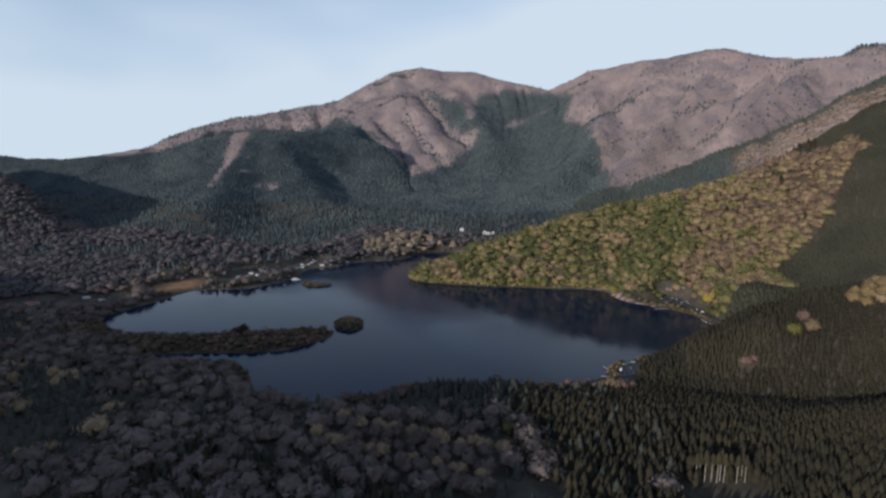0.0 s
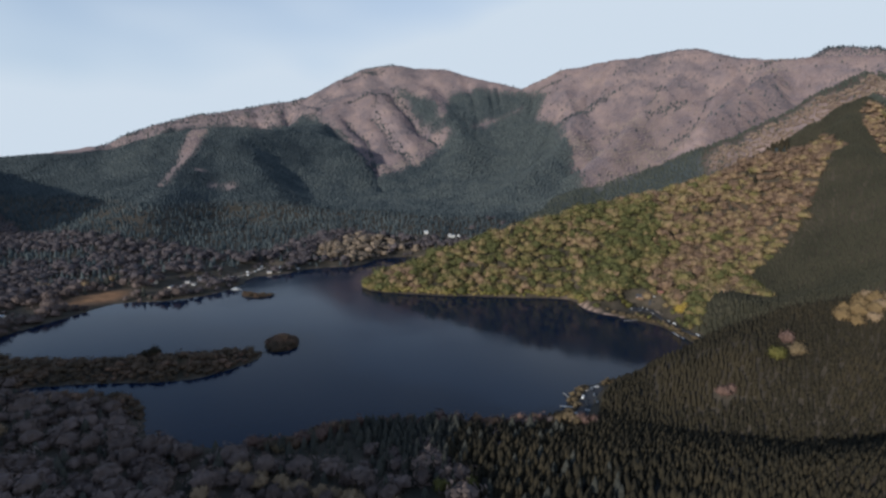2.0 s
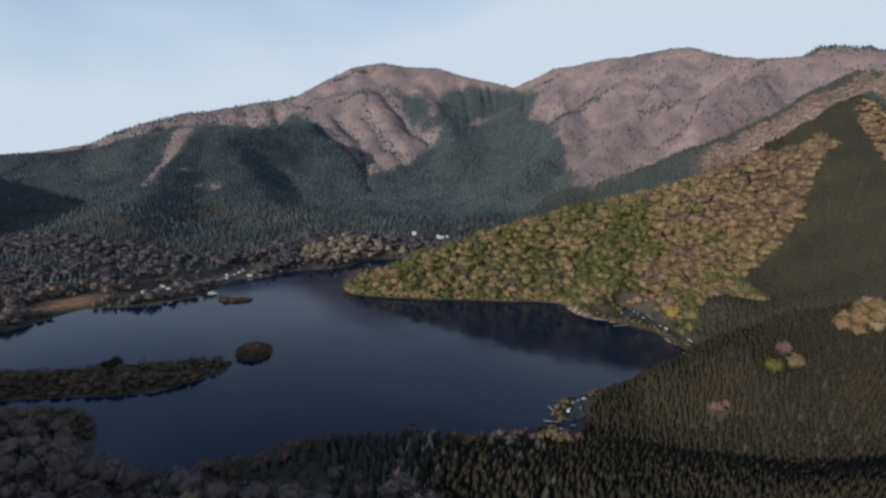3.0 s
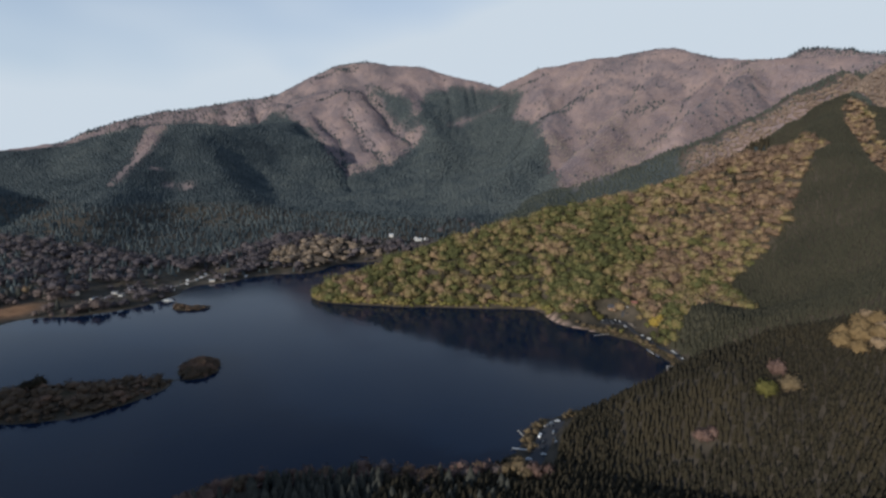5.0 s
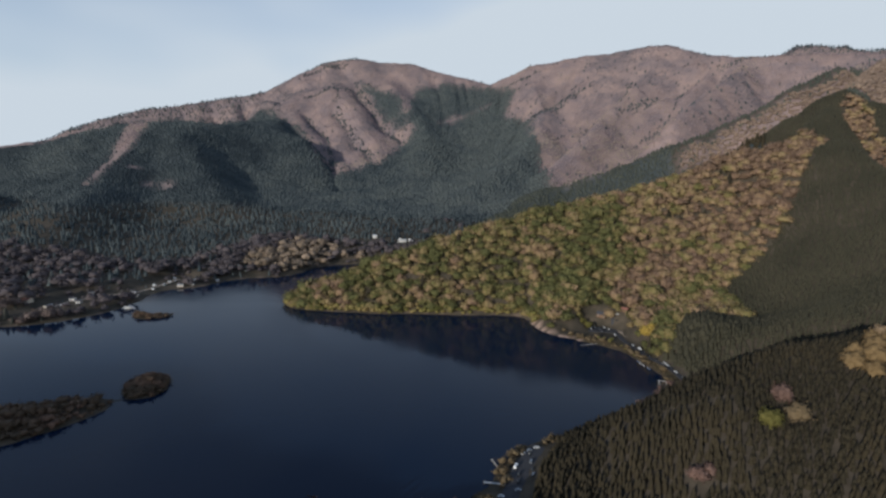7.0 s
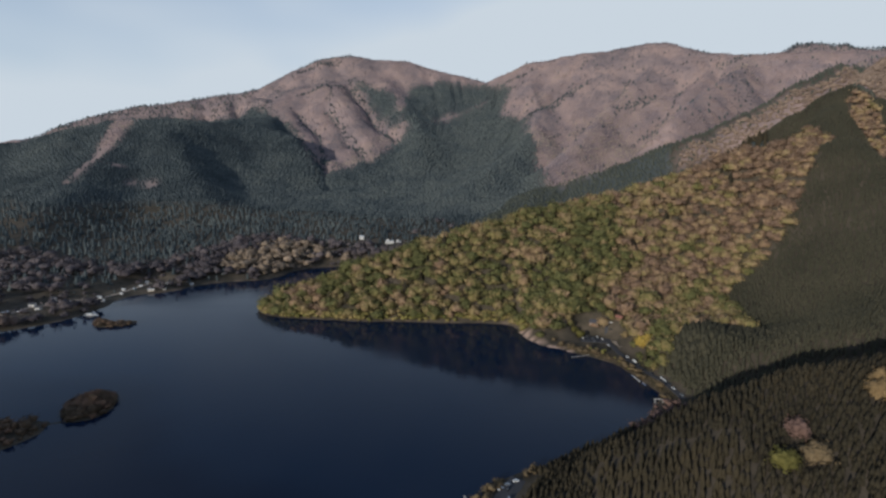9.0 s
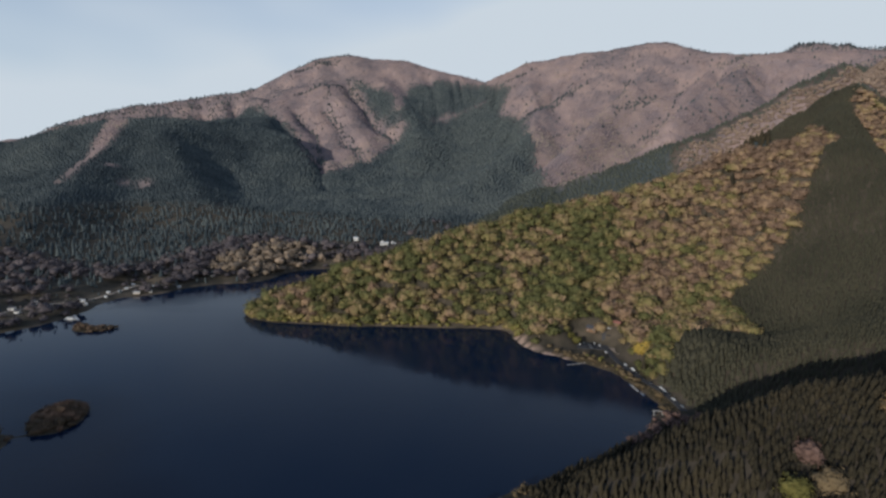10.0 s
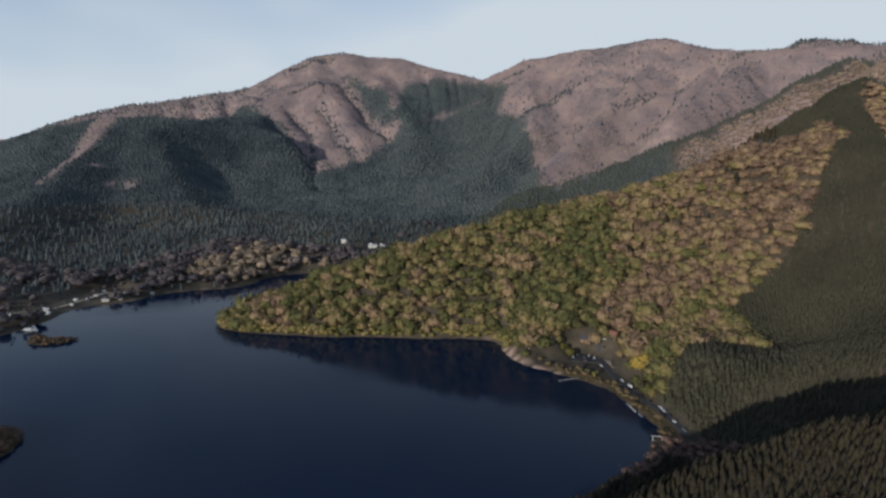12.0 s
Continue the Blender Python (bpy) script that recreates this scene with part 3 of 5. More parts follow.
def dome_shape(lobes, fine, leaves, seed, squat=1.0, leaf=0.05):
    """A broadleaf crown of height 1: a dome of billowing boughs, open below, with loose sprays of leaves over it."""
    r = np.random.RandomState(seed)
    bm = bmesh.new()
    bmesh.ops.create_icosphere(bm, subdivisions=fine, radius=1)
    n = np.array([v.co for v in bm.verts])
    faces = np.array([[v.index for v in f.verts] for f in bm.faces if f.calc_center_median().z > -0.42])
    bm.free()
    hubs = []
    for k in range(lobes):
        lift, a = 1 - 1.25 * (k + 0.5) / lobes, 2.4 * k + 0.9 * r.rand()
        ring = math.sqrt(max(0.0, 1 - lift * lift))
        hubs.append((ring * math.cos(a), ring * math.sin(a), lift))
    hubs = np.array(hubs) + 0.12 * r.normal(size=(lobes, 3))
    hubs /= np.linalg.norm(hubs, axis=1)[:, None]
    size = 0.75 + 0.5 * r.rand(lobes)
    turn = np.arccos(np.clip(n @ hubs.T, -1, 1))
    swell = (size * np.exp(-(turn / (1.35 / math.sqrt(lobes))) ** 2)).max(1)
    reach = 0.52 + 0.46 * swell + 0.08 * r.normal(size=len(n))
    form = np.array([0.46 * squat * (0.85 + 0.3 * r.rand()), 0.46 * squat * (0.85 + 0.3 * r.rand()), 0.46])
    verts = [n * reach[:, None] * form + np.array([0, 0, 0.52])]
    tris, count = [faces], len(n)
    for k in range(leaves):
        i = r.randint(0, len(n))
        if n[i, 2] < -0.3:
            i = r.randint(0, len(n))
        tilt = r.normal(size=(3, 3)) * leaf
        tilt -= 0.75 * np.outer(tilt @ n[i], n[i])
        tilt -= tilt.mean(0)
        aside = r.normal(size=3) * leaf * 1.5
        verts.append(verts[0][i] + n[i] * leaf * (0.2 + 0.8 * r.rand()) + aside + tilt * 1.4)
        tris.append(np.array([[count, count + 1, count + 2]]))
        count += 3
    return np.concatenate(verts), np.concatenate(tris)


def tuft_shape(seed):
    """A low leafless crown seen from miles off."""
    r = np.random.RandomState(seed)
    a = 2 * math.pi * np.arange(6) / 6
    q = 0.75 + 0.5 * r.rand(6)
    verts = np.stack([q * np.cos(a), q * np.sin(a), 0.15 * r.rand(6)], 1)
    return np.concatenate([verts, [(0.3 * r.rand() - 0.15, 0.3 * r.rand() - 0.15, 1.0)]]), np.array([(k, (k + 1) % 6, 6) for k in range(6)])


def forest(name, label, category, mat, shapes, x, y, tall, wide=1.0, sink=0.5, smooth=False, tint=None):
    """One object with a tree at each (x, y); tall: heights in metres; tint: 0 to 1 for each tree."""
    z = height(x, y) - sink
    pick = rng.randint(0, len(shapes), len(x))
    turn = rng.rand(len(x)) * 2 * math.pi
    girth = tall * wide * (0.85 + 0.35 * rng.rand(len(x)))
    cos, tri, own, base = [], [], [], 0
    shade = rng.rand(len(x)) if tint is None else tint
    for k, (v, f) in enumerate(shapes):
        sel = np.nonzero(pick == k)[0]
        if not len(sel):
            continue
        c, s = np.cos(turn[sel])[:, None], np.sin(turn[sel])[:, None]
        g, h = girth[sel][:, None], tall[sel][:, None]
        px = x[sel][:, None] + g * (v[None, :, 0] * c - v[None, :, 1] * s)
        py = y[sel][:, None] + g * (v[None, :, 0] * s + v[None, :, 1] * c)
        pz = z[sel][:, None] + h * v[None, :, 2]
        cos.append(np.stack([px, py, pz], -1).reshape(-1, 3))
        tri.append((f[None] + base + np.arange(len(sel))[:, None, None] * len(v)).reshape(-1, 3))
        own.append(np.repeat(shade[sel], len(v)))
        base += len(sel) * len(v)
    cos, tri = np.concatenate(cos), np.concatenate(tri)
    me = bpy.data.meshes.new(name)
    me.vertices.add(len(cos))
    me.vertices.foreach_set("co", cos.ravel())
    me.loops.add(tri.size)
    me.loops.foreach_set("vertex_index", tri.ravel().astype(np.int32))
    me.polygons.add(len(tri))
    me.polygons.foreach_set("loop_start", np.arange(0, tri.size, 3, dtype=np.int32))
    me.polygons.foreach_set("use_smooth", np.full(len(tri), smooth))
    me.update(calc_edges=True)
    me.attributes.new("tint", "FLOAT", "POINT").data.foreach_set("value", np.concatenate(own).astype(np.float32))
    me.materials.append(mat)
    return tagged(new(name, me), label, category, kind="stuff")


def scatter(x0, x1, y0, y1, step, jitter=0.42):
    """A jittered lattice of places."""
    x, y = np.meshgrid(np.arange(x0, x1, step), np.arange(y0, y1, step), indexing="ij")
    x = x + (np.arange(x.shape[1]) % 2) * step * 0.5
    x, y = x.ravel(), y.ravel()
    return x + step * jitter * (2 * rng.rand(len(x)) - 1), y + step * jitter * (2 * rng.rand(len(x)) - 1)


CONES = [conifer_shape(2, 7, k, 0.27) for k in range(6)]
SPIRES = [conifer_shape(3, 7, 10 + k, 0.23) for k in range(6)]
CONES_FAR = [conifer_shape(2, 6, 20 + k, 0.22) for k in range(4)]
CONES_THIN = [conifer_shape(1, 6, 30 + k, 0.26) for k in range(5)]
CROWNS_LIT = [dome_shape(7 + 2 * (k % 3), 2, 140, 240 + k, 0.92 + 0.14 * (k % 3), 0.068) for k in range(10)]
CROWNS_DIM = [dome_shape(7 + 2 * (k % 3), 2, 120, 140 + k, 1.0 + 0.12 * (k % 3), 0.068) for k in range(8)]
CROWNS_FAR = [dome_shape(6, 2, 30, 60 + k, 1.0, 0.10) for k in range(8)]
TUFTS = [tuft_shape(80 + k) for k in range(5)]


def in_view(x, y, margin=60):
    """Land that the flight ever looks over."""
    a = np.degrees(np.arctan2(x - 0, y + 30))
    return (a < 24) & (a > -80) & (np.hypot(x, y - 80) > 110) & (y > 100)


def ravine(x, y):
    """Metres from the gully behind the near hill."""
    line_x = np.array([60, 85, 110, 135, 175, 225, 330, 500])
    line_y = np.array([560, 598, 584, 574, 574, 584, 610, 680])
    return np.abs(y - np.interp(x, line_x, line_y))


def free_ground(x, y):
    """False where single trees, huts, roads and yards take the place of the woods."""
    ok = (terrace(x, y) < 0.55) | ((x < -300) & (np.sin(x * 1.7 + y * 2.3) > 0.15))
    ok |= (y > 600) & (y < 688) & (x > 7 + np.interp(y, [612, 629, 645, 657, 676, 698], [100, 94, 87, 77, 66, 54]))
    ok &= ~((x > 8) & (x < 54) & (y > 668) & (y < 742)) & (along(x, y, BEACH) > 7.5)
    for cx, cy, q in ((-352, 1064, 15), (-348, 1044, 11), (-336, 1068, 12), (-415, 1074, 10), (115, 443, 4), (118.5, 430, 4), (107, 427, 4), (75, 407, 4), (152, 462, 5), (163, 464, 8), (172, 474, 8), (185, 478, 7), (-18, 383, 9), (-64, 291, 6), (-79, 281, 6), (-51, 275, 5),
                      (74, 695, 6), (16, 732, 8), (-48, 796, 4), (44, 262, 13), (30, 256, 12), (58, 266, 12), (-397, 371, 7), (30, 747, 7), (49, 780, 7), (54, 748, 7), (40, 770, 6), (45, 757, 6)):
        ok &= np.hypot(x - cx, y - cy) > q
    return ok & ~single_conifers(x, y) & ~single_broadleaves(x, y)


def single_conifers(x, y):
    return (x > 34) & (x < 96) & (y > 398) & (y < 448)


def single_broadleaves(x, y):
    return (x > -196) & (x < -70) & (y > 205) & (y < 262)


def plant_all():
    # near hill and the slopes east of the broadleaf wood
    x, y = scatter(-200, 560, 200, 1330, 2.75, 0.5)
    d = shore(x, y)
    east = grove_east(x, y)
    gully = ravine(x, y)
    keep = in_view(x, y) & (d > 3) & (((y < 640) & (x > -108 - 0.2 * (y - 300) + 55 * hills(x, y, 70, 3, 21) + 40 * (rng.rand(len(x)) - 0.5))) | (east > 0)) & ~((gully < np.where(x < 170, 20, 13)) & (x > 60) & (x < 330))
    keep &= free_ground(x, y) & (np.hypot(x - 410, (y - 1130) / 1.6) > 34)
    keep &= ~((d < 12) & (x < -36) & (y < 392))
    old = np.clip((352 - y) / 30 - np.clip((x + 10) / 90, -1, 1), 0, 1)
    # conifers in the ridge's shade, which get the lightened needles
    in_shade = x < -80 - 0.2 * (y - 300) + 12 * hills(x, y, 40, 2, 27)
    keep &= rng.rand(len(x)) > np.where(in_shade, 0.68, 0.50 * old)
    x, y, old, in_shade = x[keep], y[keep], old[keep], in_shade[keep]
    tall = (4.6 + 2.6 * rng.rand(len(x)) ** 1.4) * (1 + 0.75 * old) * (1 + 1.5 * np.exp(-((x - 112) / 26) ** 2 - ((y - 660) / 26) ** 2))
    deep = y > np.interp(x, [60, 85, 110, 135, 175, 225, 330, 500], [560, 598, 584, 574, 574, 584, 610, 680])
    young = ~in_shade & ~deep
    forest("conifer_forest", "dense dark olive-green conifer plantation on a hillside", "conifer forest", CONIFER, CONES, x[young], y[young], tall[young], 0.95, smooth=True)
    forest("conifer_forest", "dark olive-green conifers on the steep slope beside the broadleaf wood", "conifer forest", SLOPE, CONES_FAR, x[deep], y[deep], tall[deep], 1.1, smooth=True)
    tall = 9.5 + 5.5 * rng.rand(in_shade.sum())
    forest("conifer_forest", "tall dark grey-green conifers on the shaded low shore", "conifer forest", SHADE_CONIFER, SPIRES, x[in_shade], y[in_shade], tall, 0.95, smooth=True)
    # the same woods go on under the start of the flight
    x, y = scatter(-260, 560, -130, 640, 6.0, 0.5)
    keep = ~(in_view(x, y) & (y > 196)) & ((y < 205) | (x > 60)) & (shore(x, y) > 3)
    x, y = x[keep], y[keep]
    forest("conifer_forest", "conifer wood reaching back over a low hill", "conifer forest", CONIFER, CONES_FAR, x, y, 7 + 3 * rng.rand(len(x)), 1.7)
    # the sunlit hill
    x, y = scatter(-400, 420, 640, 1260, 6.7, 0.55)
    d = shore(x, y)
    east = grove_east(x, y)
    behind = y - np.interp(x, [-372, -250, -120, 30, 124, 217, 284, 310], [716, 772, 840, 930, 980, 1005, 1005, 1045])
    keep = (d > 2.2) & (east < 0) & ((ravine(x, y) > 20) | (x < 70)) & free_ground(x, y) & (behind < 150)
    x, y, behind = x[keep], y[keep], behind[keep]
    tall = 8 + 8.5 * rng.rand(len(x)) ** 1.6 + 5 * (rng.rand(len(x)) < 0.05)
    fir = behind > 25
    dark = ~fir & (rng.rand(len(x)) < 0.03)
    leafy = ~fir & ~dark
    tint = 0.47 + 0.22 * np.exp(-((x - 105) / 70) ** 2 - ((y - 725) / 40) ** 2) + 0.26 * hills(x, y, 110, 2, 15) + 0.22 * hills(x, y, 38, 2, 16) + 0.68 * (rng.rand(len(x)) - 0.5) + 0.0014 * (y - 800) + 0.0003 * x
    forest("broadleaf_wood", "sunlit olive, yellow-green and tan spring broadleaf wood", "broadleaf wood", WOOD, CROWNS_LIT, x[leafy], y[leafy], tall[leafy], 1.12, 2.2, smooth=True, tint=np.clip(tint, 0, 1)[leafy])
    forest("conifer_forest", "dark conifers on the back and crest of the sunlit hill", "conifer forest", CONIFER, CONES_FAR, x[fir | dark], y[fir | dark], tall[fir | dark] + 1, 1.3)
    # the low ground round the far shore, the spit and the near woods
    x, y = scatter(-1900, 20, 120, 1330, 9.0, 0.5)
    thin = rng.rand(len(x))
    d = shore(x, y)
    z = height(x, y, d)
    keep = (d > 3) & in_view(x, y) & (z < 75) & ((y < 520) | (thin < 0.55)) & ~((x > -22) & (y > 325)) & ~((x > -105) & (y < 420) & (thin > 0.75)) & ~((y > 640) & (x > -380) & (y < 1000)) & free_ground(x, y)
    keep &= ~((np.hypot((x + 636) / 1, (y - 488) / 1.6) < 30)) & ~((np.abs(x + 372) < 20) & (np.abs(y - 372) < 7))
    x, y, d, z = x[keep], y[keep], d[keep], z[keep]
    tall = (7 + 8 * rng.rand(len(x)) ** 1.5) * np.where(y > 520, 1.25, 1.0) * np.clip(0.72 + d / 60, 0.72, 1)
    tall *= np.where((terrace(x, y) > 0.25) & (x < -300), 0.45, 1.0)
    kind = hills(x, y, 90, 3, 31) + 0.5 * rng.rand(len(x))
    far = (y > 560) | (x < -700)
    fir = (kind > 0.62) & ((y < 420) | (y > 520)) | ((x > -190) & (y < 420) & (kind > 0.2)) | ((y < 330) & (rng.rand(len(x)) < 0.28)) | ((z > 26) & (kind > -0.5)) | ((y > 780) & (x < -600)) | ((y > 1010) & (x < -340))
    fir &= ~((x > -560) & (x < -290) & (y > 290) & (y < 640)) & ~((x > -640) & (y > 780) & (y < 1040))
    fir |= (rng.rand(len(x)) < 0.22) & (y > 480) & ((x < -560) | (y > 640)) & ~((x > -570) & (x < -380) & (y > 830) & (y < 1010))
    kind = np.where((x > -570) & (x < -290) & (y > 285) & (y < 445), kind - 0.8, kind)
    kind = np.where((x > -560) & (x < -390) & (y > 840) & (y < 1010), kind + 0.5, np.where(far, kind - 0.7, kind))
    keep = (np.hypot(x + 315, y - 449) > 30) & (np.hypot(x + 477, y - 596) > 36)
    x, y, d, z, tall, kind, far, fir = (q[keep] for q in (x, y, d, z, tall, kind, far, fir))
    spit = (x > -570) & (x < -290) & (y > 285) & (y < 445)
    far, fir = far & ~spit, fir | spit
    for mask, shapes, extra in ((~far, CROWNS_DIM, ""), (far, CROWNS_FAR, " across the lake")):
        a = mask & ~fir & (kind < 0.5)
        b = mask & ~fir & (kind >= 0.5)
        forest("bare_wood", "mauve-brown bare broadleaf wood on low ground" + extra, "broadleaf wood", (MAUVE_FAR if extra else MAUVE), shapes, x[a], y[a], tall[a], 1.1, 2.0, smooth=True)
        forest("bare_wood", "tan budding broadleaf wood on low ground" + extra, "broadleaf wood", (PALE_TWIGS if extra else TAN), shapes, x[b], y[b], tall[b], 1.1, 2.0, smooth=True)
    near = fir & ~far & ~spit
    forest("conifer_forest", "dark conifers scattered on the low shore", "conifer forest", SHADE_CONIFER, SPIRES, x[near], y[near], tall[near] * 0.85 + 1, 1.2, smooth=True)
    near = fir & far & ~spit
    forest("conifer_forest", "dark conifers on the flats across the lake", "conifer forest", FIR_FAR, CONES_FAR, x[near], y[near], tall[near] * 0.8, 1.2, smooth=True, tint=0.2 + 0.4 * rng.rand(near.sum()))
    # bare twigs in the gully behind the near hill
    x, y = scatter(60, 335, 552, 690, 4.8, 0.5)
    keep = (ravine(x, y) < np.where(x < 170, 20, 13)) & (shore(x, y) > 2.5) & free_ground(x, y)
    x, y = x[keep], y[keep]
    forest("gully_wood", "purplish bare trees in a shaded gully", "broadleaf wood", PINK, CROWNS_FAR, x, y, 3 + 3 * rng.rand(len(x)), 1.2, 1.5, smooth=True)
    # the low spit
    x, y = scatter(-572, -290, 285, 446, 5.2, 0.5)
    d = shore(x, y)
    keep = (d > 1.5) & free_ground(x, y) & ~((np.abs(x + 372) < 16) & (np.abs(y - 372) < 5)) & (np.hypot(x + 315, y - 449) > 28)
    x, y, d = x[keep], y[keep], d[keep]
    forest("spit_wood", "dim brown-olive broadleaf wood on a low spit", "broadleaf wood", SHADE_OLIVE, CROWNS_FAR, x, y, (4.2 + 4.5 * rng.rand(len(x)) ** 1.7) * np.clip(0.7 + d / 40, 0.7, 1.1), 1.15, 1.2, smooth=True)
    # reddish-brown thicket along the near shore
    x, y = scatter(-240, -34, 268, 392, 4.2, 0.5)
    d = shore(x, y)
    keep = (d > 0.6) & (d < 13 + 6 * hills(x, y, 30, 2, 91)) & free_ground(x, y) & (y > 286)
    x, y = x[keep], y[keep]
    red = rng.rand(len(x)) < 0.6
    for pick, mat, words in ((red, PINK, "reddish-brown bare"), (~red, SHADE_OLIVE, "brown-olive")):
        forest("shore_thicket", words + " thicket along the near lake shore", "bush", mat, CROWNS_DIM, x[pick], y[pick], 4.0 + 4.5 * rng.rand(pick.sum()), 1.15, 1.2, smooth=True)
    # bronze and brown bushes round the lakeside yard
    x, y = scatter(-42, 4, 376, 492, 3.0, 0.5)
    d = shore(x, y)
    keep = (d > 0.4) & (((d < 7) & (y > 425)) | (np.hypot(x + 16, y - 421) < 6) | (np.hypot(x + 24, y - 396) < 11)) & (np.hypot(x + 20, y - 409) > 4) & (np.hypot(x + 10, y - 446) > 9) & (np.abs(x + 12 - (y - 440) * 0.12) > 4)
    x, y = x[keep], y[keep]
    forest("yard_bushes", "bronze and brown bushes crowding a lakeside yard", "bush", BRONZE, CROWNS_FAR, x, y, 2.2 + 3.2 * rng.rand(len(x)) ** 1.5, 1.15, 0.6, smooth=True)
    # the round island and the low islet
    x, y = scatter(-345, -285, 420, 480, 4.0, 0.45)
    d = inside_distance(x, y, ISLAND)
    x, y, d = x[d > 1], y[d > 1], d[d > 1]
    forest("island_wood", "dim brown-olive broadleaf trees crowding a small island", "broadleaf wood", SHADE_OLIVE, CROWNS_DIM, x, y, 3.6 + 0.26 * np.minimum(d, 14) + 1.2 * rng.rand(len(x)), 1.25, 1.0, smooth=True)
    x, y = scatter(-515, -440, 570, 620, 3.4, 0.45)
    d = inside_distance(x, y, ISLET)
    x, y = x[d > 0.5], y[d > 0.5]
    forest("islet_bushes", "dark brown-olive bushes on a low islet", "bush", SHADE_OLIVE, CROWNS_FAR, x, y, 2.6 + 2.4 * rng.rand(len(x)), 1.2, 0.6, smooth=True)
    # the mountains
    x, y = scatter(-2600, 900, 800, 2900, 7.0)
    d = shore(x, y)
    z = height(x, y, d)
    bare = heath_share(x, y, z)
    bluff = (x < -1180) & (y < 930) & (x + 1180 < 2.2 * (930 - y)) & (y < 790 + 30 * hills(x, y, 90, 2, 61))
    keep = (d > 5) & in_view(x, y) & ~bluff & (rng.rand(len(x)) > bare * 1.02) & ((z > 75) | (y > 1330) | (x < -1900)) & ~((y < 1260) & (x > -400))
    x, y = x[keep], y[keep]
    ridge = (x > -260 + 0.25 * (y - 1300)) & (y < 2000)
    z = height(x, y)
    # random tint, plus painted shade on low western slopes and haze in the valley
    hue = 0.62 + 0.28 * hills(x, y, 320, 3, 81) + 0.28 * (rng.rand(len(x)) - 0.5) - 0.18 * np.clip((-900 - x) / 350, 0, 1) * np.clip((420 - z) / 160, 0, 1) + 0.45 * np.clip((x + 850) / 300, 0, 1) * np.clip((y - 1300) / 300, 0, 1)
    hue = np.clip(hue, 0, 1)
    tall = (6.0 + 4.0 * rng.rand(len(x)) ** 1.3) * np.clip(0.75 + (y - 900) / 2200, 0.75, 1.2)
    forest("far_forest", "conifer forest covering the far slopes, tinted blue-green for haze", "conifer forest", FIR_FAR, CONES_THIN, x[~ridge], y[~ridge], tall[~ridge], 1.45, 1.2, smooth=True, tint=hue[~ridge])
    forest("ridge_forest", "dark green conifer forest on the ridge behind the hill", "conifer forest", FIR_MID, CONES_THIN, x[ridge], y[ridge], tall[ridge], 1.45, 1.2, smooth=True)
    x, y = scatter(-2400, -1150, 560, 830, 13.0, 0.5)
    keep = (x + 1180 < 2.2 * (930 - y)) & (y < 790 + 30 * hills(x, y, 90, 2, 61)) & (height(x, y) > 20) & in_view(x, y)
    x, y = x[keep], y[keep]
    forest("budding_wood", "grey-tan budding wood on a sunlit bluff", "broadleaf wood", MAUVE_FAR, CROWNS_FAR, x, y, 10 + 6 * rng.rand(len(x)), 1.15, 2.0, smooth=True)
    # budding woods on the slope behind the sunlit hill, and bushes along its shore
    x, y = scatter(150, 900, 1040, 2000, 7.2, 0.5)
    keep = (inside_distance(x, y, TAN_SLOPE) > 0) | (np.hypot(x - 410, (y - 1130) / 1.6) < 34 + 6 * hills(x, y, 40, 2, 71))
    x, y = x[keep], y[keep]
    patch = y < 1300
    forest("broadleaf_wood", "tan budding wood in a clearing of the conifer slope", "broadleaf wood", WOOD, CROWNS_FAR, x[patch], y[patch], 8 + 6 * rng.rand(patch.sum()), 1.15, 2.0, smooth=True, tint=0.6 + 0.35 * rng.rand(patch.sum()))
    x, y = x[~patch], y[~patch]
    forest("budding_wood", "rosy tan budding wood on a slope behind the hill", "broadleaf wood", ROSY, CROWNS_FAR, x, y, 7 + 4 * rng.rand(len(x)), 1.15, 2.0, smooth=True)
    x, y = scatter(-400, 60, 640, 780, 3.2, 0.5)
    d = shore(x, y)
    keep = (d > 0.1) & (d < 7) & (along(x, y, BEACH) > 9) & (x < 0)
    x, y = x[keep], y[keep]
    forest("shore_bushes", "olive bushes overhanging the water's edge", "bush", OLIVE, CROWNS_FAR, x, y, 3.5 + 4.5 * rng.rand(len(x)), 1.15, 0.6, smooth=True)
    x, y = scatter(-8, 92, 600, 732, 3.3, 0.5)
    d = shore(x, y)
    road = np.abs(x - np.interp(y, [612, 629, 645, 657, 676, 698, 726], [100, 94, 87, 77, 66, 54, 45]))
    keep = (d > 1.2) & (d < 17) & (road > 6) & (rng.rand(len(x)) < 0.55) & ~((x > 12) & (x < 48) & (y > 716))
    x, y = x[keep], y[keep]
    forest("shore_bushes", "low brown and bronze bushes between road and lake", "bush", BRONZE, CROWNS_FAR, x, y, 1.2 + 4.0 * rng.rand(len(x)) ** 3, 1.3, 0.3, smooth=True)
    # leafless woods on the heath
    x, y = scatter(-2700, 1300, 1350, 3360, 9.6, 0.5)
    z = height(x, y)
    keep = ((heath_share(x, y, z) > 0.5) & (y < 2980) | (y > 2980) & (x > 700)) & in_view(x, y)
    x, y = x[keep], y[keep]
    keep = inside_distance(x, y, TAN_SLOPE) < 0
    x, y = x[keep], y[keep]
    fir = rng.rand(len(x)) < 0.014 + 0.05 * np.clip(hills(x, y, 200, 2, 44), 0, 1)
    fir |= (y > 2990) & (rng.rand(len(x)) < 0.75)
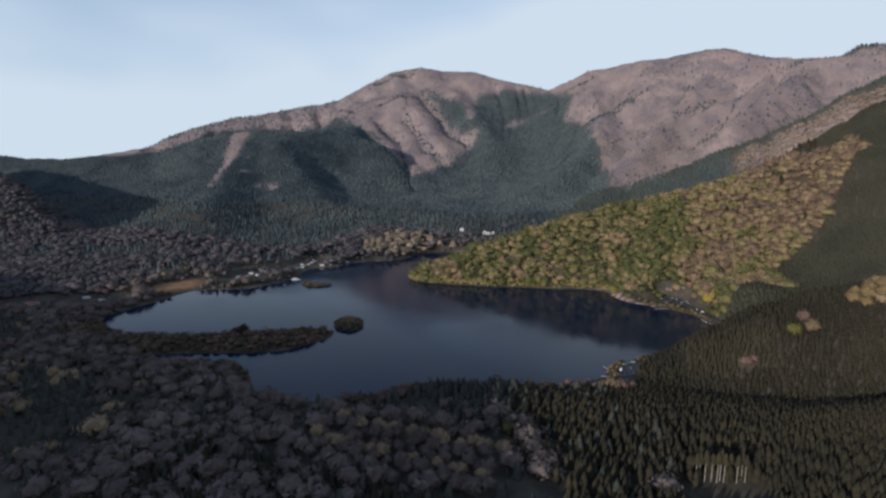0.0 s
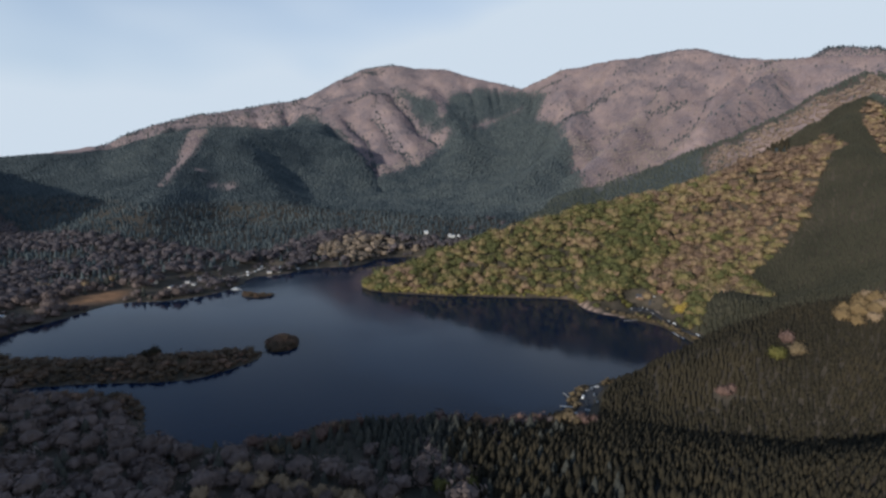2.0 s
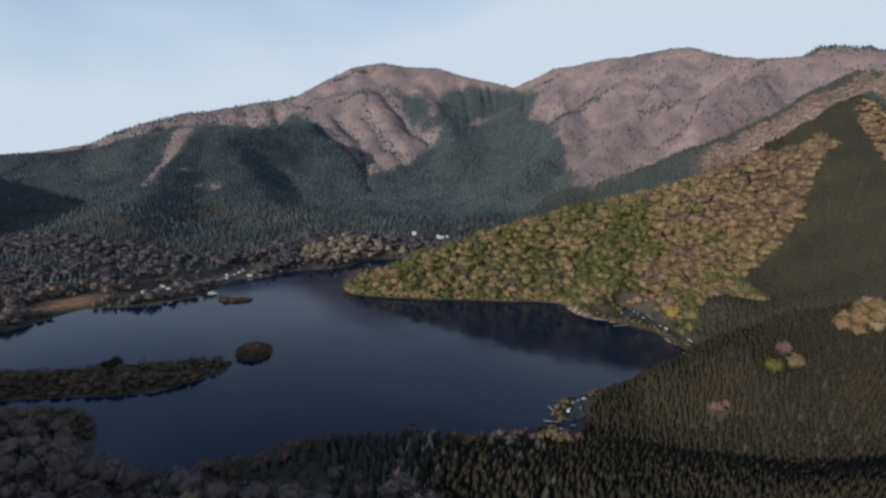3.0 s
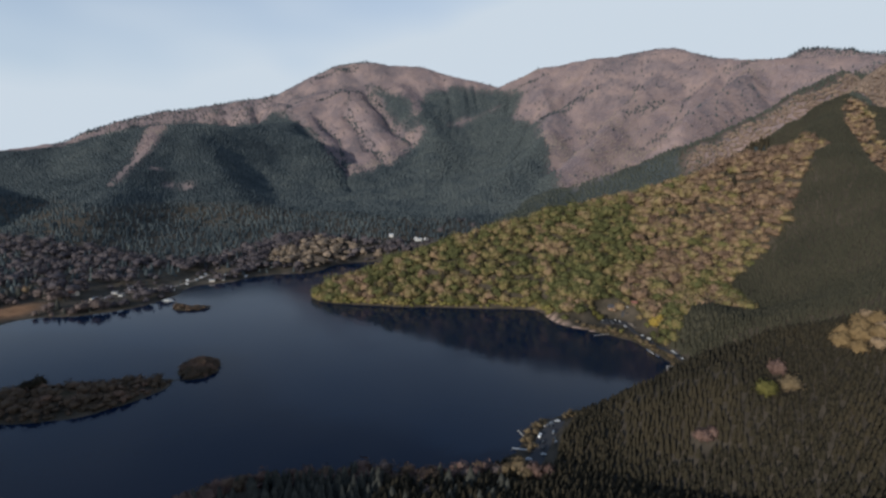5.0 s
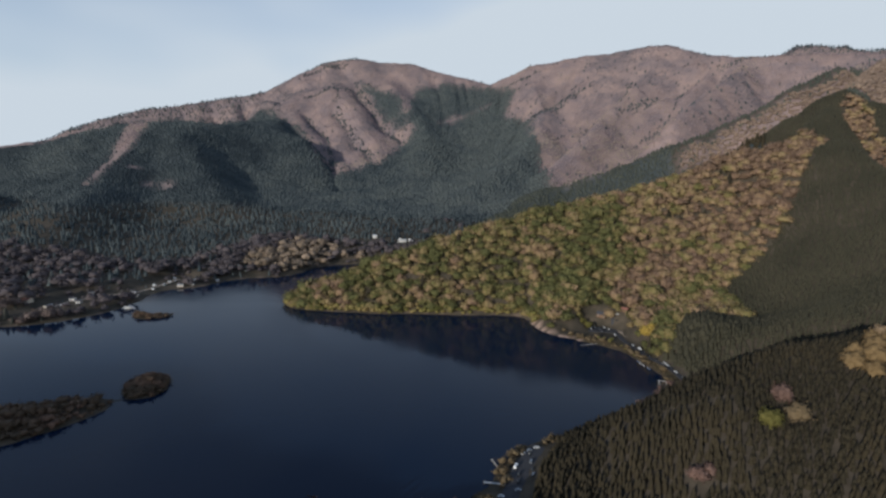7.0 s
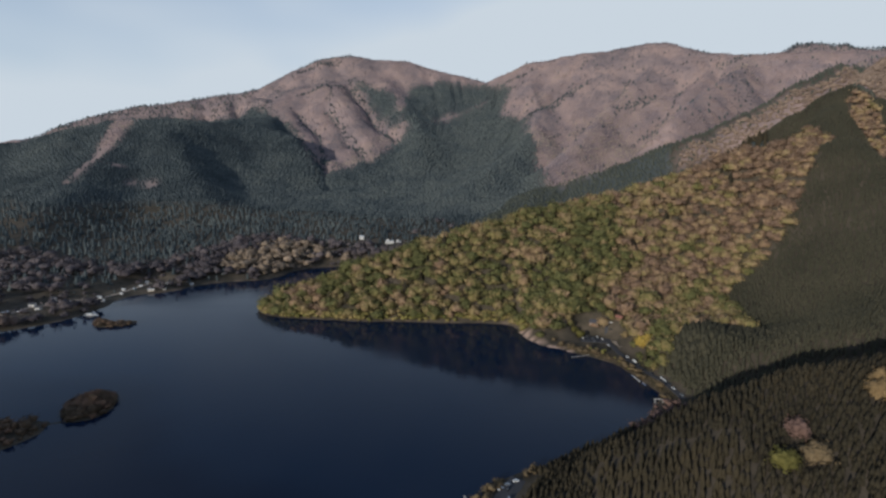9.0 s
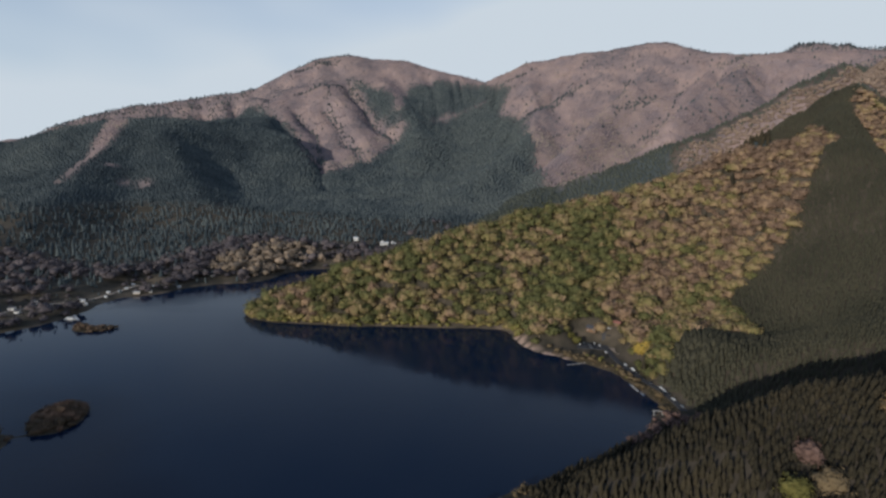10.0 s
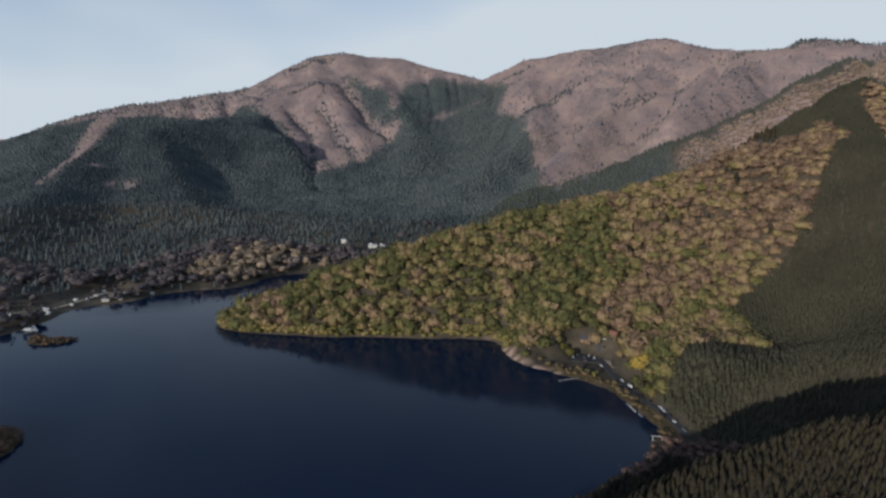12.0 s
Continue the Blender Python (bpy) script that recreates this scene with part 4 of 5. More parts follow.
    for ax, ay, bx, by in ((-291, 2361, -62, 2589), (81, 2362, 213, 2510), (464, 2717, 595, 2754), (-507, 2668, -308, 2749), (-1377, 2333, -1121, 2523), (-1109, 2500, -841, 2227), (-1515, 2545, -1300, 2610), (-1530, 2585, -1270, 2664), (-1470, 2560, -1330, 2625)):
        k = np.clip(((x - ax) * (bx - ax) + (y - ay) * (by - ay)) / ((bx - ax) ** 2 + (by - ay) ** 2), 0, 1)
        fir |= np.hypot(x - ax - k * (bx - ax), y - ay - k * (by - ay)) < 8 + 4 * hills(x, y, 90, 2, 3)
    for line, half, depth in GULLIES:
        fir |= (along(x, y, line) < abs(depth) * 0.45 + 7 * hills(x, y, 60, 2, 33)) & (rng.rand(len(x)) < 0.75)
    tint = 0.5 + 0.45 * hills(x, y, 260, 3, 37) + 0.35 * (rng.rand(len(x)) - 0.5) + 0.0008 * (450 - height(x, y))
    # greys the far western ridge, as haze would
    tint -= 0.75 * np.clip((-1480 - x) / 250, 0, 1) * (y > 1800)
    fir |= (x < -1750) & (rng.rand(len(x)) < 0.3)
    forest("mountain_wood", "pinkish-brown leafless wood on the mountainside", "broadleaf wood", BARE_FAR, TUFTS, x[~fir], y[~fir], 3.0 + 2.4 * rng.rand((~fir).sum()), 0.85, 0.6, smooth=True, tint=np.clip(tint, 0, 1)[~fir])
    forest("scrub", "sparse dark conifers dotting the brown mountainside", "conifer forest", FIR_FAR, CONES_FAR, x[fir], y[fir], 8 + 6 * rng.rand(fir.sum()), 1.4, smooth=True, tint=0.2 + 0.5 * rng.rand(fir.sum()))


plant_all()

# ---------------------------------------------------------------- building blocks
def plain(name, colour, rough=0.6, metal=0.0, bump=0.0):
    """A paint or metal with faint dirt."""
    lo, hi = tuple(c * 0.82 for c in colour), tuple(min(1.0, c * 1.08) for c in colour)
    return material(name, [lo, hi], 0.7, rough, bump, 6.0, fine=5.0, metal=metal)


# dimmed white, with the houses' half-shade put into the colour
WHITE = plain("white render", (0.55, 0.54, 0.52), 0.8)
CREAM = plain("cream render", (0.62, 0.55, 0.45), 0.8)
TIMBER = plain("brown timber wall", (0.16, 0.10, 0.06), 0.8)
SLATE = plain("dark grey roofing", (0.07, 0.07, 0.08), 0.6)
RED_ROOF = plain("faded red roofing", (0.26, 0.12, 0.09), 0.6)
PALE_ROOF = plain("pale metal roofing", (0.44, 0.46, 0.48), 0.4)
PANE = plain("window glass", (0.03, 0.04, 0.05), 0.08)
TRIM = plain("white window frame", (0.7, 0.7, 0.68), 0.5)
TARMAC = plain("tarmac", (0.055, 0.055, 0.06), 0.9)
GRAVEL = plain("pale gravel", (0.34, 0.28, 0.22), 0.95)
CONCRETE = plain("grey concrete", (0.34, 0.33, 0.31), 0.9)
PLANK = plain("grey weathered planks", (0.36, 0.34, 0.31), 0.8)
CAR_WHITE = plain("white car paint", (0.75, 0.75, 0.74), 0.25)
CAR_DARK = plain("dark car paint", (0.025, 0.027, 0.035), 0.2)
CAR_SILVER = plain("silver car paint", (0.42, 0.43, 0.45), 0.25, 0.6)
RUBBER = plain("black rubber", (0.02, 0.02, 0.02), 0.8)
LAMP = plain("headlight glass", (0.7, 0.72, 0.75), 0.1)
HULL = plain("white boat hull", (0.74, 0.74, 0.73), 0.35)
HULL_BLUE = plain("blue boat hull", (0.05, 0.10, 0.22), 0.35)


def part(name, bm, mat, parent, label="", smooth=False):
    """Links a bmesh as one mesh under a thing or a part."""
    me = bpy.data.meshes.new(name)
    bm.normal_update()
    bm.to_mesh(me)
    bm.free()
    me.materials.append(mat)
    if smooth:
        me.polygons.foreach_set("use_smooth", np.ones(len(me.polygons), bool))
    ob = new(name, me)
    ob.parent = parent
    if label:
        tagged(ob, label)
    return ob


def box(sx, sy, sz, at=(0, 0, 0), bevel=0.0, bm=None, taper=1.0):
    """A box standing on at, with its top drawn in by taper."""
    bm = bm or bmesh.new()
    made = bmesh.ops.create_cube(bm, size=1)["verts"]
    for v in made:
        k = taper if v.co.z > 0 else 1.0
        v.co = Vector((v.co.x * sx * k + at[0], v.co.y * sy * k + at[1], (v.co.z + 0.5) * sz + at[2]))
    if bevel:
        edges = list({e for v in made for e in v.link_edges})
        bmesh.ops.bevel(bm, geom=edges, offset=bevel, segments=1, affect="EDGES")
    return bm


def rod(r0, r1, length, sides=8, turn=None, bm=None):
    """A tapered rod from the origin up, moved by turn."""
    bm = bm or bmesh.new()
    bmesh.ops.create_cone(bm, cap_ends=True, segments=sides, radius1=r0, radius2=r1, depth=length,
                          matrix=(turn or Matrix()) @ Matrix.Translation((0, 0, length / 2)))
    return bm


def ground_at(x, y):
    return float(height(np.array([float(x)]), np.array([float(y)]))[0])


def root(name, label, category, group=""):
    return tagged(new(name), label, category, group)


# ---------------------------------------------------------------- single trees
def arrays_to_bm(v, f):
    bm = bmesh.new()
    own = bm.verts.layers.float.new("tint")
    vs = [bm.verts.new(p) for p in v]
    for q in vs:
        q[own] = 0.2 + 0.6 * ((len(v) * 7 + len(f)) % 11) / 10
    for t in f:
        bm.faces.new([vs[i] for i in t])
    return bm


def trunk_bm(tall, girth, limbs, seed, reach=0.32):
    r = random.Random(seed)
    bm = rod(girth, girth * 0.35, tall * 0.72, 7)
    for k in range(limbs):
        h = tall * (0.28 + 0.36 * k / max(1, limbs))
        turn = Matrix.Translation((0, 0, h)) @ Matrix.Rotation(2.4 * k + r.random(), 4, "Z") @ Matrix.Rotation(radians(38 + 18 * r.random()), 4, "Y")
        rod(girth * 0.38, girth * 0.12, tall * reach * (0.8 + 0.4 * r.random()), 5, turn, bm)
    return bm


def conifer_tree(seed, label, group):
    tree = root("conifer_tree", label, "tree", group)
    part("trunk", trunk_bm(10, 0.17, 0, seed), BARK, tree)
    v, f = conifer_shape(5, 9, 100 + seed, 0.27)
    part("crown", arrays_to_bm(v * 10.5, f), CONIFER, tree)
    return tree


def broadleaf_tree(seed, mat, label, group="", squat=1.0):
    tree = root("broadleaf_tree", label, "tree", group)
    part("trunk", trunk_bm(11, 0.24, 6, seed), BARK, tree)
    v, f = dome_shape(13, 3, 420, 200 + seed, squat, 0.042)
    part("crown", arrays_to_bm(v * 12, f), mat, tree, smooth=True)
    return tree


def stand(ob, x, y, size=1.0, turn=0.0, sink=0.3):
    ob.matrix_basis = pose(x, y, ground_at(x, y) - sink, 0, 0, turn) @ Matrix.Scale(size, 4)
    return ob


def stand_copy(ob, x, y, size=1.0, turn=0.0, sink=0.3):
    scale = size / ob.scale[0]
    return copy_thing(ob, pose(x, y, ground_at(x, y) - sink, 0, 0, turn) @ Matrix.Scale(scale, 4))


def plant_singles():
    r = random.Random(5)
    kinds = []
    x, y = scatter(36, 94, 400, 446, 3.1)
    for k, (px, py) in enumerate(zip(x, y)):
        if math.hypot(px - 75, py - 407) < 7:
            continue
        size, turn = 0.44 + 0.22 * r.random(), 360 * r.random()
        if len(kinds) < 5:
            kinds.append(stand(conifer_tree(k, "young olive-green plantation conifer on a steep slope", "plantation conifers"), px, py, size, turn))
        else:
            stand_copy(kinds[k % 5], px, py, size, turn)
    kinds = []
    x, y = scatter(-192, -74, 208, 258, 8.6)
    for k, (px, py) in enumerate(zip(x, y)):
        size, turn = 0.62 + 0.4 * r.random(), 360 * r.random()
        if len(kinds) < 6:
            mat, words = ((MAUVE, "mauve-brown bare"), (MAUVE, "mauve-brown bare"), (TAN, "tan budding"))[k % 3]
            kinds.append(stand(broadleaf_tree(k, mat, words + " broadleaf tree in the shaded wood", "shaded wood trees"), px, py, size, turn))
        else:
            stand_copy(kinds[k % 6], px, py, size, turn)
    for seed, mat, label, spots in (
            (31, PINK, "pinkish bare tree standing among dark conifers", ((115, 443, 0.98), (74, 406, 0.85), (79, 409, 0.6), (-14, 383, 1.0), (-6, 386, 0.8))),
            (32, BRONZE, "bronze-green budding tree standing among dark conifers", ((118.5, 430, 1.1), (-22, 385, 1.1), (-29, 383, 0.8), (-18, 380, 0.9), (-190, 286, 0.7))),
            (36, OCHRE, "ochre tree in young leaf in a clump among dark conifers", ((151, 462, 1.0), (158, 457, 0.9), (161, 464, 1.1), (155, 470, 0.9), (170, 466, 1.0), (164, 473, 1.0), (175, 479, 1.1), (166, 481, 0.9), (182, 472, 1.0), (190, 484, 1.0))),
            (37, TAN, "rosy tan budding tree in a clump among dark conifers", ((168, 459, 0.9), (176, 471, 1.0), (172, 486, 0.95), (184, 481, 1.0), (181, 464, 0.85))),
            (33, LIME, "bright lime-green tree in young leaf", ((107, 427, 1.05), (-64, 291, 0.85), (-79, 281, 0.9), (-51, 275, 0.6), (16, 730, 0.9), (9, 737, 0.8), (-48, 796, 0.8))),
            (35, GOLD, "golden-yellow tree in young leaf beside the road", ((74, 695, 1.25), (79, 692, 1.0))),
            (34, CONIFER, "tall dark evergreen tree on the wooded spit", ((-397, 371, 1.2), (-404, 366, 0.9)))):
        first = None
        for px, py, size in spots:
            if first is None:
                first = stand(broadleaf_tree(seed, mat, label), px, py, size, 0, 2.2)
            else:
                stand_copy(first, px, py, size, 57 * px, 2.2)
    first = None
    for k in range(26):
        px, py = 12 + 68 * r.random(), 0.0
        py = np.interp(px, [12, 38, 57, 80], [700, 686, 664, 632]) + 3 + 16 * r.random()
        if terrace(np.array([px]), np.array([py]))[0] > 0.93 or abs(py - 728) < 7:
            continue
        if first is None:
            first = root("bush", "low rounded bush on the lakeside lawn", "bush", "lawn bushes")
            v, f = dome_shape(8, 3, 60, 410, 1.2, 0.06)
            part("leaves", arrays_to_bm(v * 3 - np.array([0, 0, 0.6]), f), OLIVE, first)
            part("stem", rod(0.1, 0.06, 1.2, 6), BARK, first)
            stand(first, px, py, 1.0)
        else:
            stand_copy(first, px, py, 0.6 + 0.8 * r.random(), 50 * k)
    # a row of tall pines with bare pale trunks at the edge of a clearing
    first = None
    for k in range(11):
        px, py = 32 + 2.5 * k + 0.8 * math.sin(5 * k), 270 + 0.8 * k + 1.2 * math.sin(3 * k)
        if first is None:
            first = root("pine_tree", "tall pine with a bare pale trunk beside a clearing", "tree", "pines by the clearing")
            part("trunk", rod(0.17, 0.11, 14, 7), PALE_BARK, first)
            v, f = conifer_shape(4, 8, 300, 0.26)
            part("crown", arrays_to_bm(v * np.array([9, 9, 7]) + np.array([0, 0, 11.6]), f), CONIFER, first)
            stand(first, px, py)
        else:
            stand_copy(first, px, py, 0.9 + 0.2 * r.random(), 40 * k)


plant_singles()


# ---------------------------------------------------------------- roads and yards
def ribbon(name, line, width, mat, label, category="road", lift=0.22):
    """A strip of paving laid along a line over the ground."""
    pts = []
    for (ax, ay), (bx, by) in zip(line[:-1], line[1:]):
        n = max(2, int(math.hypot(bx - ax, by - ay) / 4))
        pts += [(ax + (bx - ax) * k / n, ay + (by - ay) * k / n) for k in range(n)]
    pts.append(line[-1])
    bm = bmesh.new()
    rows = []
    for k, (px, py) in enumerate(pts):
        ax, ay = pts[max(0, k - 1)]
        bx, by = pts[min(len(pts) - 1, k + 1)]
        n = math.hypot(bx - ax, by - ay)
        ux, uy = -(by - ay) / n, (bx - ax) / n
        z = ground_at(px, py) + lift
        rows.append([bm.verts.new((px + ux * o, py + uy * o, z + dz)) for o, dz in ((-width / 2, -0.4), (-width / 2, 0), (0, 0.04), (width / 2, 0), (width / 2, -0.4))])
    for a, b in zip(rows[:-1], rows[1:]):
        for k in range(4):
            bm.faces.new((a[k], a[k + 1], b[k + 1], b[k]))
    bmesh.ops.recalc_face_normals(bm, faces=bm.faces)
    me = bpy.data.meshes.new(name)
    bm.to_mesh(me)
    bm.free()
    me.materials.append(mat)
    return tagged(new(name, me), label, category, kind="structure")


ribbon("road_1", [(40, 762), (45, 726), (54, 698), (66, 676), (77, 657), (87, 645), (94, 629), (100, 612)], 5.2, TARMAC, "narrow dark lakeside road")
ribbon("pavement_1", [(16, 727), (43, 731)], 17, TARMAC, "dark tarmac car park by the beach", "car park", 0.20)
ribbon("pavement_2", [(50, 734), (58, 716)], 8, GRAVEL, "pale gravel yard beside huts", "yard", 0.26)
ribbon("pavement_3", [(-15, 406), (-13, 440), (-6, 468)], 11, TARMAC, "dark tarmac yard on the lakeside", "yard", 0.22)
ribbon("road_2", [(-598, 560), (-608, 600), (-596, 640), (-575, 668), (-578, 700), (-585, 750)], 5, GRAVEL, "pale track through lakeside huts")


# ---------------------------------------------------------------- houses
def house(name, w, d, h, rise, wall_mat, roof_mat, label, category="house", storeys=1):
    """A gabled house with its ridge along x."""
    ob = root(name, label, category)
    bm = box(w, d, h + 1.0, (0, 0, -1.0))
    for x in (-w / 2, w / 2):
        bm.faces.new([bm.verts.new(p) for p in ((x, -d / 2, h), (x, d / 2, h), (x, 0, h + rise))])
    wall = part("wall", bm, wall_mat, ob)
    bm = bmesh.new()
    o, t = 0.6, 0.22
    prof = [(-d / 2 - o, h - o * rise / (d / 2)), (0, h + rise), (d / 2 + o, h - o * rise / (d / 2))]
    low = [[bm.verts.new((x, y, z + 0.02)) for y, z in prof] for x in (-w / 2 - o, w / 2 + o)]
    top = [[bm.verts.new((x, y, z + t)) for y, z in prof] for x in (-w / 2 - o, w / 2 + o)]
    for k in range(2):
        bm.faces.new((top[0][k], top[0][k + 1], top[1][k + 1], top[1][k]))
        bm.faces.new((low[0][k], low[0][k + 1], low[1][k + 1], low[1][k]))
        for e in (0, 1):
            bm.faces.new((low[e][k], low[e][k + 1], top[e][k + 1], top[e][k]))
    for k in (0, 2):
        bm.faces.new((low[0][k], low[1][k], top[1][k], top[0][k]))
    bmesh.ops.recalc_face_normals(bm, faces=bm.faces)
    part("roof", bm, roof_mat, ob)
    n = max(2, int(w / 3.2))
    for s in range(storeys):
        z = 0.9 + 2.9 * s
        for k in range(n):
            x = -w / 2 + w * (k + 0.5) / n
            for side in (-1, 1):
                if side < 0 and s == 0 and k == n // 2:
                    part("door", box(1.0, 0.08, 2.05, (x, side * (d / 2 + 0.03), 0.02)), TIMBER, ob)
                    continue
                win = part("window", box(1.5, 0.08, 1.3, (x, side * (d / 2 + 0.03), z)), TRIM, ob)
                part("pane", box(1.3, 0.04, 1.1, (x, side * (d / 2 + 0.075), z + 0.1)), PANE, win)
    return ob


def put_house(ob, x, y, turn, size=1.0):
    ob.matrix_basis = pose(x, y, ground_at(x, y) + 0.25, 0, 0, turn) @ Matrix.Scale(size, 4)


def put_copy(ob, x, y, turn, size=1.0, lift=0.25):
    return copy_thing(ob, pose(x, y, ground_at(x, y) + lift, 0, 0, turn) @ Matrix.Scale(size / ob.scale[0], 4))


def build_village():
    white = house("house", 11, 7.5, 5.4, 2.2, WHITE, SLATE, "white two-storey lakeside house under a dark roof", storeys=2)
    put_house(white, -609, 606, 20, 0.6)
    for x, y, a in ((-617, 636, 35), (-725, 338, 15), (-674, 353, 60), (-567, 649, 30), (-590, 600, 10)):
        put_copy(white, x, y, a, 0.55)
    pale = house("house", 14, 8, 3.6, 1.4, CREAM, PALE_ROOF, "low cream house with a pale metal roof")
    put_house(pale, -606, 574, 100, 0.6)
    for x, y, a in ((-591, 634, 20), (-689, 392, 30), (-660, 393, 20), (-548, 716, 35), (-601, 626, 25)):
        put_copy(pale, x, y, a, 0.55)
    red = house("house", 12, 8, 3.4, 2.2, CREAM, RED_ROOF, "low house with a faded red roof")
    put_house(red, -722, 324, 20)
    for x, y, a in ((-711, 340, 40), (-640, 572, 10), (-698, 326, 15)):
        put_copy(red, x, y, a)
    hut = house("cabin", 6.5, 5, 2.7, 1.5, WHITE, PALE_ROOF, "small white camp cabin near the shore", "cabin")
    put_house(hut, -574, 663, 30, 0.7)
    for x, y, a in ((-584, 705, 10), (-575, 714, 50), (-591, 748, 20), (-538, 728, 35), (-526, 764, 60), (-570, 690, 15), (-580, 728, 40), (-560, 655, 25), (-545, 742, 35), (-552, 770, 30), (-534, 786, 20)):
        put_copy(hut, x, y, a, 0.5 + 0.2 * ((x * 7 + y) % 3) / 2)
    lodge = house("lodge", 10, 7, 3.2, 2.4, TIMBER, SLATE, "dark timber lodge with a grey roof by the car park", "lodge")
    put_house(lodge, 30, 747, -20)
    put_copy(lodge, 40, 772, -70, 0.9)
    pale_lodge = house("lodge", 11, 7, 3.0, 1.6, TIMBER, PALE_ROOF, "lodge with a pale metal roof among trees", "lodge")
    put_house(pale_lodge, 49, 782, -15, 0.8)
    red_lodge = house("lodge", 9, 6.5, 3.2, 1.8, TIMBER, RED_ROOF, "lodge with a faded red roof beside a gravel yard", "lodge")
    put_house(red_lodge, 54, 750, -25, 0.85)


build_village()


def flat_block(name, w, d, h, storeys, label):
    """A white flat-roofed hotel block with rows of windows."""
    ob = root(name, label, "hotel")
    part("wall", box(w, d, h + 4, (0, 0, -4)), WHITE, ob)
    part("roof", box(w + 0.8, d + 0.8, 0.45, (0, 0, h + 0.004)), PALE_ROOF, ob)
    part("stair_tower", box(4, 4, 2.6, (-w * 0.25, 0.5, h + 0.46)), WHITE, ob)
    n = int(w / 3.6)
    for s in range(storeys):
        for k in range(n):
            x = -w / 2 + w * (k + 0.5) / n
            win = part("window", box(2.0, 0.1, 1.5, (x, -d / 2 - 0.04, 0.9 + 3.1 * s)), TRIM, ob)
            part("pane", box(1.8, 0.05, 1.3, (x, -d / 2 - 0.1, 1.0 + 3.1 * s)), PANE, win)
    return ob


def build_hotel():
    a = flat_block("hotel", 16, 10, 6.4, 2, "white two-storey hotel block among the woods")
    a.matrix_basis = pose(-352, 1074, max(ground_at(-352, 1074), 20) - 1.8, 0, 0, 22)
    b = flat_block("hotel", 9, 8, 3.4, 1, "white single-storey hotel wing among the woods")
    b.matrix_basis = pose(-337, 1082, max(ground_at(-337, 1082), 20) - 1.8, 0, 0, 22)
    c = house("house", 9, 7, 5.0, 2.0, WHITE, PALE_ROOF, "white house alone at the foot of the forest", storeys=1)
    put_house(c, -417, 1086, 20)


build_hotel()


# ---------------------------------------------------------------- cars
def car(mat, label):
    ob = root("car", label, "car", "parked cars")
    bm = box(4.3, 1.72, 0.62, (0, 0, 0.32), 0.10)
    part("body", bm, mat, ob)
    bm = box(2.5, 1.56, 0.58, (-0.2, 0, 0.93), 0.06, taper=0.80)
    cabin = part("cabin", bm, PANE, ob)
    part("roof", box(1.9, 1.22, 0.06, (-0.2, 0, 1.50), 0.02), mat, cabin)
    for x in (-1.35, 1.35):
        for y in (-0.78, 0.78):
            turn = Matrix.Translation((x, y - 0.11, 0.32)) @ Matrix.Rotation(radians(-90), 4, "X")
            wheel = part("wheel", rod(0.32, 0.32, 0.22, 12, turn), RUBBER, ob)
            part("rim", rod(0.19, 0.19, 0.26, 10, turn @ Matrix.Translation((0, 0, -0.02))), CAR_SILVER, wheel)
    for y in (-0.6, 0.6):
        part("headlight", box(0.08, 0.3, 0.14, (2.13, y, 0.62)), LAMP, ob)
    return ob


def van(mat, label):
    ob = root("van", label, "van", "parked cars")
    part("body", box(5.2, 1.95, 1.75, (0, 0, 0.42), 0.14, taper=0.94), mat, ob)
    part("windscreen", box(0.08, 1.6, 0.62, (2.53, 0, 1.32)), PANE, ob)
    for side in (-0.97, 0.97):
        part("side_window", box(3.6, 0.05, 0.5, (0.1, side, 1.4)), PANE, ob)
    for x in (-1.6, 1.6):
        for y in (-0.86, 0.86):
            turn = Matrix.Translation((x, y - 0.12, 0.35)) @ Matrix.Rotation(radians(-90), 4, "X")
            wheel = part("wheel", rod(0.35, 0.35, 0.24, 12, turn), RUBBER, ob)
            part("rim", rod(0.2, 0.2, 0.28, 10, turn @ Matrix.Translation((0, 0, -0.02))), CAR_SILVER, wheel)
    return ob


